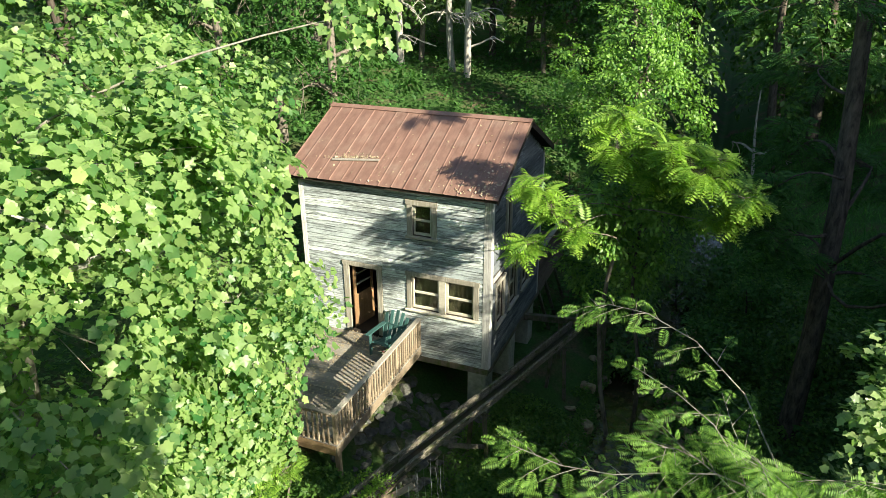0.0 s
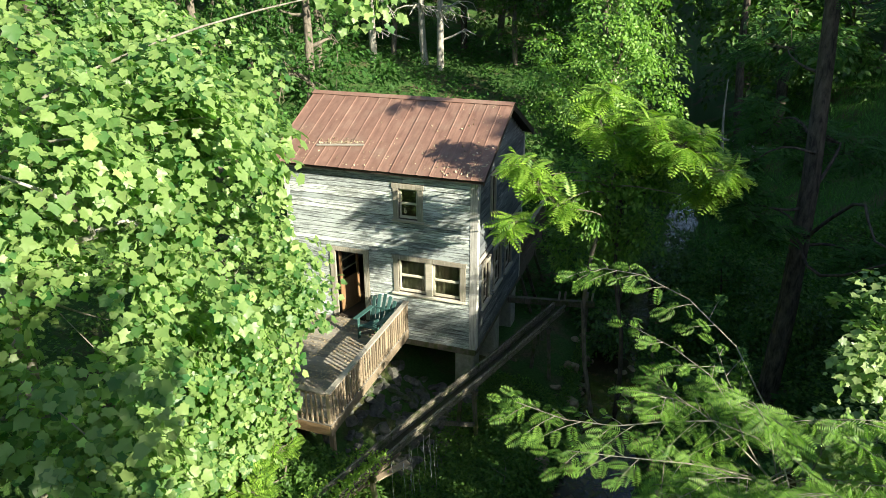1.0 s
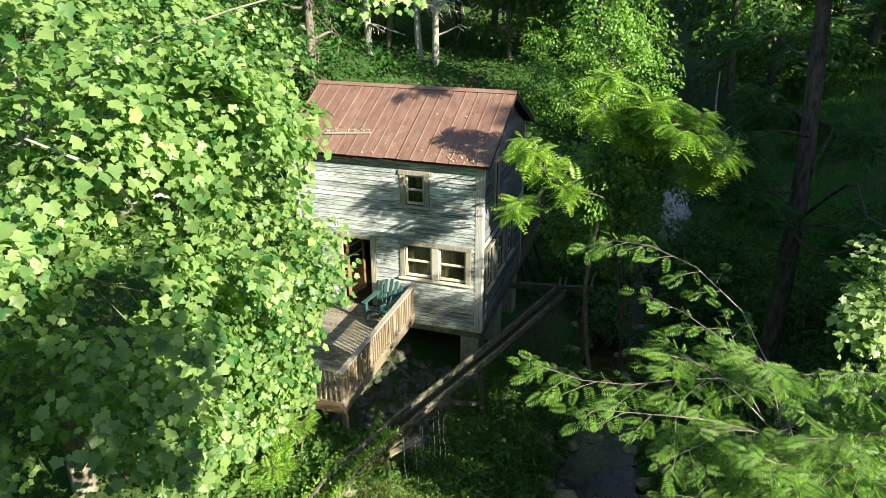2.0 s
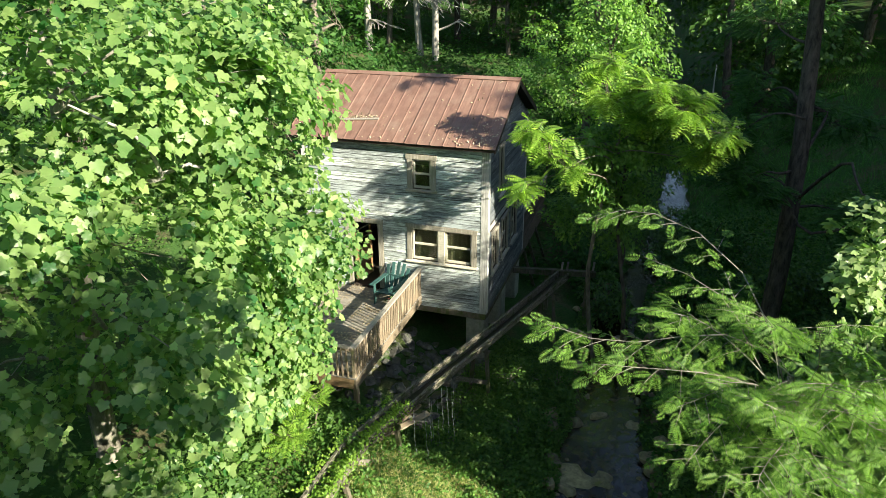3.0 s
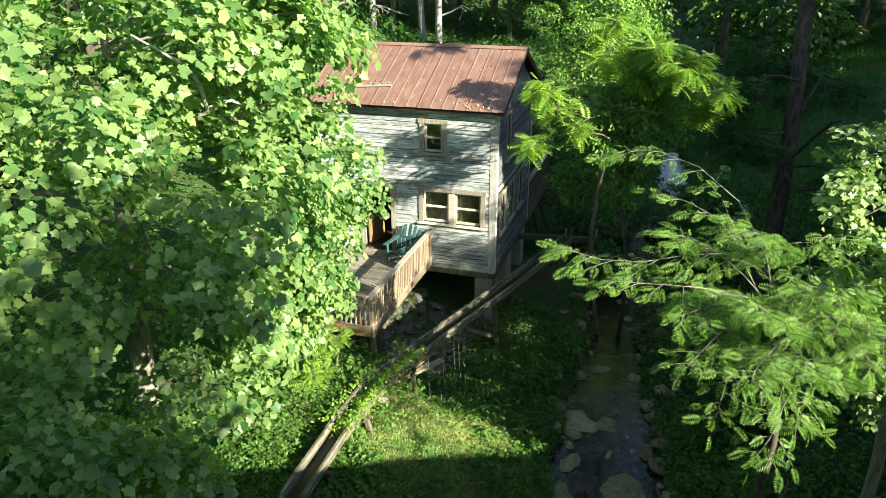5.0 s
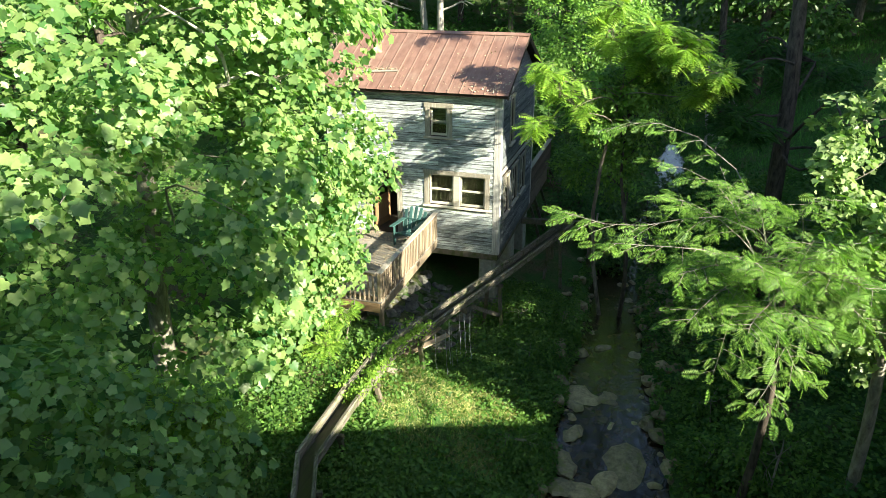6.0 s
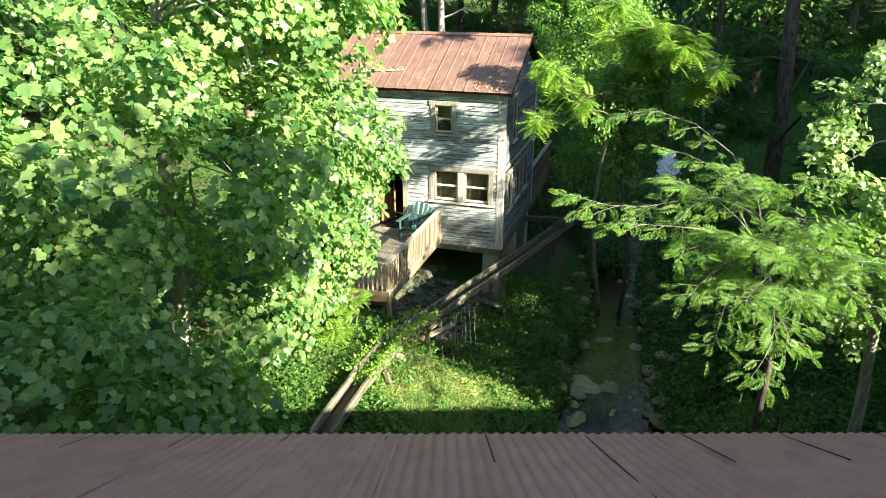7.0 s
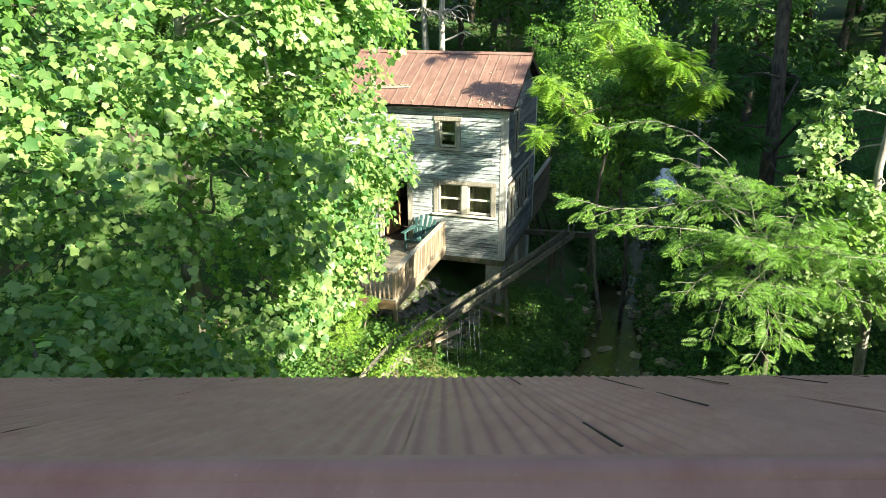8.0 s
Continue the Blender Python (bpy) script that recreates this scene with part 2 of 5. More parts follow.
def thing(name, label, category, group="", at=(0, 0, 0), turn=0):
    ob = new(name)
    ob.empty_display_size = 0.2
    ob.matrix_basis = pose(*at, 0, 0, turn)
    return tagged(ob, label, category, group)


def box(bm, x0, x1, y0, y1, z0, z1, bev=0.0, m=None):
    r = bmesh.ops.create_cube(bm, size=1.0, matrix=Matrix.LocRotScale(((x0 + x1) / 2, (y0 + y1) / 2, (z0 + z1) / 2), None, (abs(x1 - x0), abs(y1 - y0), abs(z1 - z0))))
    vs = r["verts"]
    if bev:
        es = list({e for v in vs for e in v.link_edges})
        q = bmesh.ops.bevel(bm, geom=es, offset=bev, segments=1, affect="EDGES")
        vs = list({v for f in q["faces"] for v in f.verts} | {v for v in vs if v.is_valid})
    if m is not None:
        bmesh.ops.transform(bm, matrix=m, verts=vs)
    return bm


def box_bm(x0, x1, y0, y1, z0, z1, bev=0.0, m=None):
    return box(bmesh.new(), x0, x1, y0, y1, z0, z1, bev, m)


def beam_bm(a, b, w, h, bev=0.006, up=(0, 0, 1)):
    """A squared timber from a to b, w wide and h high."""
    a, b = Vector(a), Vector(b)
    d = b - a
    y = d.normalized()
    x = y.cross(Vector(up)).normalized()
    z = x.cross(y)
    m = Matrix((x, y, z)).transposed().to_4x4()
    m.translation = (a + b) / 2
    return box_bm(-w / 2, w / 2, -d.length / 2, d.length / 2, -h / 2, h / 2, bev, m)


def mesh_np(name, verts, faces, material, smooth=False):
    """One mesh out of arrays: verts (n, 3), faces (m, k)."""
    me = bpy.data.meshes.new(name)
    n, k = faces.shape
    me.vertices.add(len(verts))
    me.vertices.foreach_set("co", np.ascontiguousarray(verts, dtype=np.float32).ravel())
    me.loops.add(n * k)
    me.loops.foreach_set("vertex_index", np.ascontiguousarray(faces, dtype=np.int32).ravel())
    me.polygons.add(n)
    me.polygons.foreach_set("loop_start", np.arange(0, n * k, k, dtype=np.int32))
    if smooth:
        me.polygons.foreach_set("use_smooth", np.ones(n, dtype=bool))
    me.update(calc_edges=True)
    me.materials.append(material)
    return me


def tube(points, radii, sides=7):
    """Vertices and quads of a tapered round limb along points."""
    P = [Vector(p) for p in points]
    vs, fs = [], []
    for i, p in enumerate(P):
        d = (P[min(i + 1, len(P) - 1)] - P[max(i - 1, 0)]).normalized()
        u = d.cross(Vector((0.31, 0.95, 0.05))).normalized()
        w = d.cross(u)
        for s in range(sides):
            a = 2 * math.pi * s / sides
            vs.append(p + (u * math.cos(a) + w * math.sin(a)) * radii[i])
    for i in range(len(P) - 1):
        for s in range(sides):
            a, b = i * sides + s, i * sides + (s + 1) % sides
            fs.append((a, b, b + sides, a + sides))
    return vs, fs


def tubes_mesh(name, limbs, material, sides=7):
    V, F = [], []
    for pts, radii in limbs:
        v, f = tube(pts, radii, sides)
        F += [tuple(i + len(V) for i in q) for q in f]
        V += v
    return mesh_np(name, np.array([tuple(v) for v in V]), np.array(F), material, True)


# ---- leaf shapes: verts and triangles, stem at the origin, blade along +y ----
def lobed_leaf():
    half = [(0.22, -0.09), (0.52, 0.05), (0.46, 0.27), (0.66, 0.54), (0.45, 0.60), (0.31, 0.74)]
    out = [(0, 0.04)] + half + [(0, 1.06)] + [(-x, y) for x, y in half[::-1]]
    v = [(0, 0.36, -0.05)] + [(x, y, 0.22 * abs(x) - 0.42 * max(0, abs(x) - 0.34) - 0.22 * max(0, y - 0.4)) for x, y in out]
    f = [(0, i, i % len(out) + 1) for i in range(1, len(out) + 1)]
    return np.array(v), np.array(f)


def plain_leaf():
    v = [(0, 0, 0), (0.30, 0.45, 0.06), (0, 1.0, -0.08), (-0.30, 0.45, 0.06)]
    return np.array(v), np.array([(0, 1, 2), (0, 2, 3)])


def pinnate_leaf(pairs=9, length=0.32, width=0.10, droop=0.28, slim=1.0):
    """A frond one unit long: leaflets in pairs on a drooping stalk."""
    v, f = [], []
    for i in range(pairs):
        s = 0.14 + 0.84 * i / (pairs - 1)
        z = -droop * s * s
        ll = length * (0.75 + 0.5 * math.sin(math.pi * min(1, s * 0.95)) - 0.35 * s)
        for side in (-1, 1):
            d = np.array((side * 0.93, 0.36, -0.16))
            q = np.array((-0.36, side * 0.93, 0)) * side * width * 0.5 * slim
            b = len(v)
            o = np.array((0, s, z))
            v += [o, o + d * ll * 0.5 + q, o + d * ll, o + d * ll * 0.5 - q]
            f += [(b, b + 1, b + 2), (b, b + 2, b + 3)]
    b = len(v)
    v += [np.array((0.008, 0, 0)), np.array((-0.008, 0, 0)), np.array((0, 1.0, -droop)), np.array((0, 0.5, -droop * 0.25 + 0.01))]
    f += [(b, b + 1, b + 3), (b + 1, b + 2, b + 3)]
    return np.array(v), np.array(f)


LOBED, PLAIN = lobed_leaf(), plain_leaf()
PINNATE = pinnate_leaf(8, 0.34, 0.105, 0.42)
FEATHER = pinnate_leaf(10, 0.33, 0.060, 0.30)
BLADE = (np.array([(0.025, 0, 0), (-0.025, 0, 0), (0.012, 0.6, 0.05), (-0.012, 0.6, 0.05), (0, 1, -0.06)]), np.array([(0, 2, 1), (1, 2, 3), (3, 2, 4)]))


def unit(a):
    return a / np.maximum(np.linalg.norm(a, axis=-1, keepdims=True), 1e-9)


def scatter(name, at, tip, normal, size, leaf, material):
    """One mesh of many leaves: places, tip directions, face normals, sizes."""
    tv, tf = leaf
    y = unit(tip)
    x = unit(np.cross(y, normal))
    z = np.cross(x, y)
    V = at[:, None, :] + size[:, None, None] * (tv[None, :, 0:1] * x[:, None, :] + tv[None, :, 1:2] * y[:, None, :] + tv[None, :, 2:3] * z[:, None, :])
    F = tf[None] + (np.arange(len(at)) * len(tv))[:, None, None]
    return mesh_np(name, V.reshape(-1, 3), F.reshape(-1, 3), material)


def field(p, k):
    """A slow waving value over places, about -2 to 2, that opens holes in crowns."""
    return np.sin(k * (p[:, 0] + 0.6 * p[:, 2])) + np.sin(k * (1.13 * p[:, 1] - 0.75 * p[:, 2]) + 1.0) + 0.7 * np.sin(k * (1.6 * p[:, 2] + 0.7 * p[:, 0] - 0.4 * p[:, 1]) + 2.1)


SUNWARD = np.array((0.83, -0.36, 0.41))


def crown(rng, name, lobes, per_clump, clump_r, leaf, size, material, up=0.75, droop=0.30, shell=0.62, flat=0.13, rough=0.48, open_at=-0.7, wave_k=2.4, holes=()):
    """Leaves in flat drooping boughs over ellipsoid lobes (centre, radii, number of boughs). Returns the mesh and the bough centres."""
    at, tip, nor, cc = [], [], [], []
    for c, r, n in lobes:
        d = unit(rng.normal(size=(n, 3)))
        rad = shell + (1 - shell) * rng.random((n, 1)) ** 0.5
        cen = np.array(c) + d * np.array(r) * rad
        cen = np.array(c) + (cen - np.array(c)) * (0.97 + 0.17 * field(cen, 2.9)[:, None])
        keep = field(cen, wave_k) > open_at + 0.3 * rng.normal(size=n)
        for hc, hr in holes:
            keep &= np.linalg.norm(cen - np.array(hc), axis=1) > hr
        cen, d = cen[keep], d[keep]
        n = len(cen)
        if n == 0:
            continue
        out = unit(d / np.array(r))
        cc.append(cen)
        pn = unit(out * 0.55 + np.array((0, 0, up)) + SUNWARD * 0.45 + rng.normal(size=(n, 3)) * 0.26)
        ax = unit(out * np.array((1, 1, 0.4)) + rng.normal(size=(n, 3)) * 0.4)
        ax = unit(ax - pn * np.sum(ax * pn, 1, keepdims=True))
        sd = np.cross(pn, ax)
        k = rng.integers(int(per_clump * 0.5), int(per_clump * 1.5) + 1, n)
        idx = np.repeat(np.arange(n), k)
        big = clump_r * (0.75 + 0.5 * rng.random(n))[idx]
        a = 2 * math.pi * rng.random(len(idx))
        q = np.sqrt(rng.random(len(idx))) * 1.5
        u, w = q * np.cos(a) * 1.25, q * np.sin(a) * 0.85
        h = rng.normal(size=len(idx)) * flat * 1.6 - 0.20 * q * q
        at.append(cen[idx] + big[:, None] * (ax[idx] * u[:, None] + sd[idx] * w[:, None] + pn[idx] * h[:, None]))
        tip.append(ax[idx] * (u[:, None] + 0.5) + sd[idx] * w[:, None] + rng.normal(size=(len(idx), 3)) * 0.42 + np.array((0, 0, -droop)))
        nor.append(pn[idx] + 0.25 * (ax[idx] * u[:, None] + sd[idx] * w[:, None]) + rng.normal(size=(len(idx), 3)) * rough)
    at, tip, nor = np.vstack(at), np.vstack(tip), np.vstack(nor)
    for hc, hr in holes:
        clear = np.linalg.norm(at - np.array(hc), axis=1) > hr * 0.8
        at, tip, nor = at[clear], tip[clear], nor[clear]
    sz = size * (0.55 + 0.75 * rng.random(len(at)) ** 1.3)
    return scatter(name, at, tip, nor, sz, leaf, material), np.vstack(cc)


def fronds(rng, name, lobes, leaf, size, material, per=9, hang=0.30, tilt=0.22, inner=0.35, low=-0.45):
    """Compound leaves set spirally round the ends of shoots. Lobes: centre, radii, number of shoots. Returns the mesh and the shoot lines."""
    at, tip, nor, twigs = [], [], [], []
    for c, r, n in lobes:
        c, r = np.array(c), np.array(r)
        for i in range(n):
            d = unit(rng.normal(size=3))
            while d[2] < low:
                d = unit(rng.normal(size=3))
            end = c + d * r * (0.55 + 0.5 * rng.random())
            axis_ = unit(unit((end - c) / r) * np.array((1, 1, 0.5)) + np.array((0, 0, 0.35)) + rng.normal(size=3) * 0.3)
            ln = 0.30 + 0.25 * rng.random()
            beg = end - axis_ * ln
            twigs.append([Vector(c + (beg - c) * inner), Vector(c + (beg - c) * 0.75 + np.array((0, 0, 0.03))), Vector(beg), Vector(end)])
            u = unit(np.cross(axis_, (0.3, 0.2, 1.0)))
            w = np.cross(axis_, u)
            m = int(per * (0.75 + 0.5 * rng.random()))
            for k in range(m):
                a = 2.4 * k + rng.normal() * 0.2
                out = u * math.cos(a) + w * math.sin(a)
                s = (k + 0.5) / m
                t = out * (1.0 - 0.45 * s) + axis_ * (0.25 + 0.75 * s)
                t[2] = t[2] * 0.45 - hang * (1.0 - 0.6 * s)
                at.append(beg + axis_ * ln * s)
                tip.append(t + rng.normal(size=3) * 0.12)
                nor.append(np.array((0, 0, 1.0)) + SUNWARD * 0.45 + out * 0.15 + rng.normal(size=3) * tilt)
    at, tip, nor = np.array(at), np.array(tip), np.array(nor)
    return scatter(name, at, tip, nor, size * (0.65 + 0.55 * rng.random(len(at))), leaf, material), twigs


def limb_path(rng, a, b, bend=0.12, n=5):
    """A limb from a to b: one long bow and a weaker counter-curve."""
    a, b = Vector(a), Vector(b)
    ln = (b - a).length
    bow, sway = Vector(rng.normal(size=3)) * ln * bend * 0.5, Vector(rng.normal(size=3)) * ln * bend * 0.22
    pts = []
    for i in range(n):
        s = i / (n - 1)
        pts.append(a.lerp(b, s) + bow * math.sin(math.pi * s) + sway * math.sin(2 * math.pi * s) + Vector((0, 0, ln * 0.10 * math.sin(math.pi * s))))
    return pts


def taper(r0, r1, n):
    return [r0 + (r1 - r0) * i / (n - 1) for i in range(n)]


def tree(seed, name, label, base, top, trunk_r, lobes, leaf, size, leaf_material, bark, per_clump=22, clump_r=0.28,
         twigs=0.2, straight=0.10, group="", category="tree", sprays_of=None, limb_r=1.0, **kw):
    """A tree: tapered trunk with limbs to every lobe and twigs to the sprays, and a crown of leaves. Base and lobes in world metres."""
    rng = np.random.default_rng(seed)
    ob = thing(name, label, category, group, base)
    inv = np.array(base)
    loc = [(tuple(np.array(c) - inv), r, n) for c, r, n in lobes]
    lines = []
    if sprays_of:
        me, lines = fronds(rng, "crown", loc, leaf, size, leaf_material, **sprays_of)
        sprays = []
    else:
        me, sprays = crown(rng, "crown", loc, per_clump, clump_r, leaf, size, leaf_material, **kw)
    t = Vector(top) - Vector(base)
    trunk = limb_path(rng, (0, 0, -0.3), t, straight, 7)
    limbs = [(trunk, taper(trunk_r, trunk_r * 0.3, 7))]
    for c, r, n in loc:
        cv = Vector(c)
        zs = max(0.25, min(0.95, (cv.z - 0.5 * (Vector((cv.x, cv.y, 0)) - Vector((t.x, t.y, 0))).length) / max(t.z, 0.1)))
        k = zs * 6
        i = min(5, int(k))
        st = trunk[i].lerp(trunk[i + 1], k - i)
        lp = limb_path(rng, st, cv, 0.18, 9)
        r0 = trunk_r * (0.5 - 0.28 * zs) * limb_r
        limbs.append((lp, taper(r0, max(0.008, r0 * 0.15), 9)))
        for ln in lines:
            if all(abs(ln[0][q] - c[q]) <= r[q] * 1.5 for q in range(3)):
                near_pt = min(lp[2:], key=lambda q: (q - ln[0]).length)
                limbs.append((limb_path(rng, near_pt, ln[0], 0.1, 3), taper(0.006, 0.004, 3)))
                limbs.append((ln, taper(0.007, 0.003, len(ln))))
        near = [s for s in sprays if np.all(np.abs(s - np.array(c)) <= np.array(r) * 1.3)]
        for s in near:
            if rng.random() < twigs:
                a = lp[rng.integers(3, 9)]
                limbs.append((limb_path(rng, a, s, 0.15, 4), taper(max(0.008, r0 * 0.22), 0.004, 4)))
    part("trunk", tubes_mesh("trunk", limbs, bark, 6), None, ob)
    part("crown", me, None, ob)
    return ob


# ---- the ground ----
def smooth01(a, lo, hi):
    t = np.clip((a - lo) / (hi - lo), 0, 1)
    return t * t * (3 - 2 * t)


def creek_x(y):
    return np.interp(y, [-40, -12, -6.5, -4, -1, 2, 5, 9, 15, 22, 90], [5.2, 4.7, 4.35, 4.02, 3.82, 3.62, 3.5, 4.2, 5.35, 5.4, 5.6])


def creek_w(y):
    return np.interp(y, [-12, -8, -5, -2, 0, 4, 12, 20, 23, 26], [1.5, 1.4, 1.2, 0.98, 0.85, 0.75, 0.65, 0.65, 0.55, 0.15]) + 0.10 * np.sin(2.3 * y + 1)


def wave(x, y):
    return (np.sin(1.3 * x + 0.7 * y) + np.sin(-0.9 * x + 1.7 * y + 1.3) + 0.6 * np.sin(2.9 * x - 1.1 * y + 0.4) + 0.5 * np.sin(3.7 * y + 1.9 * x)) * 0.25


def height(x, y):
    x, y = np.asarray(x, float), np.asarray(y, float)
    d = x - creek_x(y)
    w = creek_w(y)
    shift = 2.4 * smooth01(y, -6.4, -3.6) * (1 - smooth01(y, 6, 9))
    dl = -d - w
    dl = np.where(dl > 1.6, np.maximum(1.6, dl - shift), dl)
    left = np.interp(dl, [-2, 0, 0.35, 1.6, 2.6, 3.4, 4.3, 5.5, 8, 14, 30, 120, 900], [-0.05, 0, 0.35, 0.85, 1.2, 1.75, 2.2, 2.6, 3.0, 3.6, 5.5, 22, 60])
    right = np.interp(d - w, [-2, 0, 0.4, 1.5, 3, 6, 12, 30, 120, 900], [-0.05, 0, 0.5, 1.0, 1.5, 2.3, 3.4, 6.5, 24, 60])
    z = -2.55 + np.where(d < 0, left, right)
    z += 0.115 * np.clip(y - 8, 0, 200) * smooth01(np.abs(d), 2.5, 9)
    z += wave(x * 1.1, y * 1.1) * 0.16 * smooth01(np.abs(d), 1.2, 3) + wave(x * 3.3, y * 3.1) * 0.04
    return z


def axis(lo, hi, step, far):
    near = np.arange(lo, hi + step / 2, step)
    out = near[-1] + np.cumsum(step * 1.17 ** np.arange(1, 60))
    out = out[out < far]
    back = near[0] - np.cumsum(step * 1.17 ** np.arange(1, 60))
    return np.concatenate([back[back > -far][::-1], near, out])


def build_ground():
    xs, ys = axis(-12, 14, 0.2, 900), axis(-24, 26, 0.2, 900)
    X, Y = np.meshgrid(xs, ys)
    V = np.stack([X, Y, height(X, Y)], -1).reshape(-1, 3)
    nx, ny = len(xs), len(ys)
    i = (np.arange(ny - 1)[:, None] * nx + np.arange(nx - 1)[None]).ravel()
    F = np.stack([i, i + 1, i + nx + 1, i + nx], -1)
    tagged(new("ground", mesh_np("ground", V, F, M_GROUND, True)), "leaf-strewn forest ground with grass, falling to a creek", "ground", kind="structure")


def build_creek():
    ys = np.arange(-60, 26, 0.4)
    us = np.linspace(-1.75, 1.75, 13)
    U, Y = np.meshgrid(us, ys)
    V = np.stack([creek_x(Y) + U, Y, -2.44 + 0.012 * wave(U * 3, Y * 2)], -1).reshape(-1, 3)
    nx, ny = len(us), len(ys)
    i = (np.arange(ny - 1)[:, None] * nx + np.arange(nx - 1)[None]).ravel()
    F = np.stack([i, i + 1, i + nx + 1, i + nx], -1)
    tagged(new("creek_water", mesh_np("creek_water", V, F, M_WATER, True)), "shallow dark creek water running between stones", "water", kind="structure")


build_ground()
build_creek()


# ---- the mill ----
MW, MD, MH = 5.69, 5.2, 5.02          # width, depth, wall height
RIDGE_Y, RIDGE_Z = 2.6, 6.50
EAVE_Y, EAVE_Z = -0.32, 5.11
BOARD = 0.14


def cells(openings, a0, a1, z0, z1):
    """Rectangles that fill a wall round its openings."""
    xs = sorted({a0, a1, *(o[0] for o in openings), *(o[1] for o in openings)})
    out = []
    for xa, xb in zip(xs, xs[1:]):
        zs = [z0]
        for o in sorted(openings, key=lambda q: q[2]):
            if o[0] < xb - 1e-6 and o[1] > xa + 1e-6:
                zs += [o[2], o[3]]
        zs.append(z1)
        out += [(xa, xb, p, q) for p, q in zip(zs[::2], zs[1::2]) if q - p > 1e-6]
    return out


def free_spans(blocks, a0, a1, z0, z1):
    spans = [(a0, a1)]
    for b in blocks:
        if b[2] < z1 - 0.01 and b[3] > z0 + 0.01:
            spans = [s for p, q in spans for s in ((p, min(q, b[0])), (max(p, b[1]), q)) if s[1] - s[0] > 0.03]
    return spans


def lap_board(length, h, rng):
    """A wedge-shaped lap board with a slightly worn lower edge; x along, y out of the wall is minus."""
    bm = bmesh.new()
    n = max(2, int(length / 0.35) + 1)
    rows = []
    for i in range(n):
        x = length * i / (n - 1)
        e = rng.normal() * 0.004
        rows.append([bm.verts.new(v) for v in ((x, 0.0, h), (x, -0.012, h), (x, -0.030 + rng.normal() * 0.003, e), (x, 0.0, e))])
    for a, b in zip(rows, rows[1:]):
        for k in range(4):
            bm.faces.new((a[k], b[k], b[(k + 1) % 4], a[(k + 1) % 4]))
    bm.faces.new(rows[0])
    bm.faces.new(rows[-1][::-1])
    bmesh.ops.recalc_face_normals(bm, faces=bm.faces)
    return bm


def siding(rng, wall, blocks, a0, a1, z0, z1, place, material, limit=None):
    """Lap boards, each an object, over one wall; place(a, z) gives the pose of a board that begins at a."""
    z = z0
    while z < z1 - 0.03:
        lo, hi = a0, a1
        if limit:
            lo, hi = limit(z + BOARD * 0.8)
        h = min(BOARD - 0.013 - 0.006 * rng.random(), z1 - z)
        for p, q in free_spans(blocks, lo, hi, z, z + BOARD):
            cuts = [p]
            while q - cuts[-1] > 4.4:
                cuts.append(cuts[-1] + 2.2 + 1.6 * rng.random())
            cuts.append(q)
            for u, v in zip(cuts, cuts[1:]):
                if v - u > 0.03:
                    ob = part("board", lap_board(v - u - 0.004, h, rng), material, wall)
                    ob.matrix_basis = place(u + 0.002, z) @ pose(0, 0, 0, 0, rng.normal() * 0.06, 0)
        z += BOARD


def window_part(parent, material, place, w, h, casing, sashes, depth=0.05, label="", deep=0.0):
    """Casing boards round an opening w by h (x from 0, z from 0), with sashes side by side, each with two panes and a sill."""
    bm = bmesh.new()
    c = casing
    box(bm, -c, 0, -depth, 0.02, -0.02, h, 0.006)
    box(bm, w, w + c, -depth, 0.02, -0.02, h, 0.006)
    box(bm, -c - 0.03, w + c + 0.03, -depth - 0.012, 0.02, h, h + c * 0.85, 0.006)
    win = part("window", bm, material, parent, label)
    win.matrix_basis = place
    part("window_sill", box_bm(-c - 0.04, w + c + 0.04, -depth - 0.05, 0.12, -0.085, -0.022, 0.008), M_SASH, win)
    mull = 0.20
    each = (w - mull * (sashes - 1)) / sashes
    for i in range(sashes):
        x0 = i * (each + mull)
        if i:
            part("mullion", box_bm(x0 - mull, x0, -depth + 0.012, 0.10, -0.02, h, 0.006), M_SASH, win)
        bm = bmesh.new()
        s = 0.055
        y0, y1 = 0.03 + deep, 0.075 + deep
        box(bm, x0 + 0.005, x0 + s, y0, y1, 0, h - 0.005, 0.004)
        box(bm, x0 + each - s, x0 + each - 0.005, y0, y1, 0, h - 0.005, 0.004)
        box(bm, x0 + s, x0 + each - s, y0 + 0.002, y1 - 0.002, 0, s * 1.35, 0.004)
        box(bm, x0 + s, x0 + each - s, y0 + 0.002, y1 - 0.002, h - s, h - 0.005, 0.004)
        box(bm, x0 + s, x0 + each - s, y0 - 0.008, y1 - 0.002, h * 0.50 - 0.03, h * 0.50 + 0.03, 0.004)
        part("sash", bm, M_SASH, win)
        for z0, z1 in ((s * 1.35, h * 0.5 - 0.03), (h * 0.5 + 0.03, h - s)):
            g = part("pane", box_bm(x0 + s, x0 + each - s, y0 + 0.018, y0 + 0.024, z0, z1), M_GLASS, win)
            g.visible_shadow = False
    return win


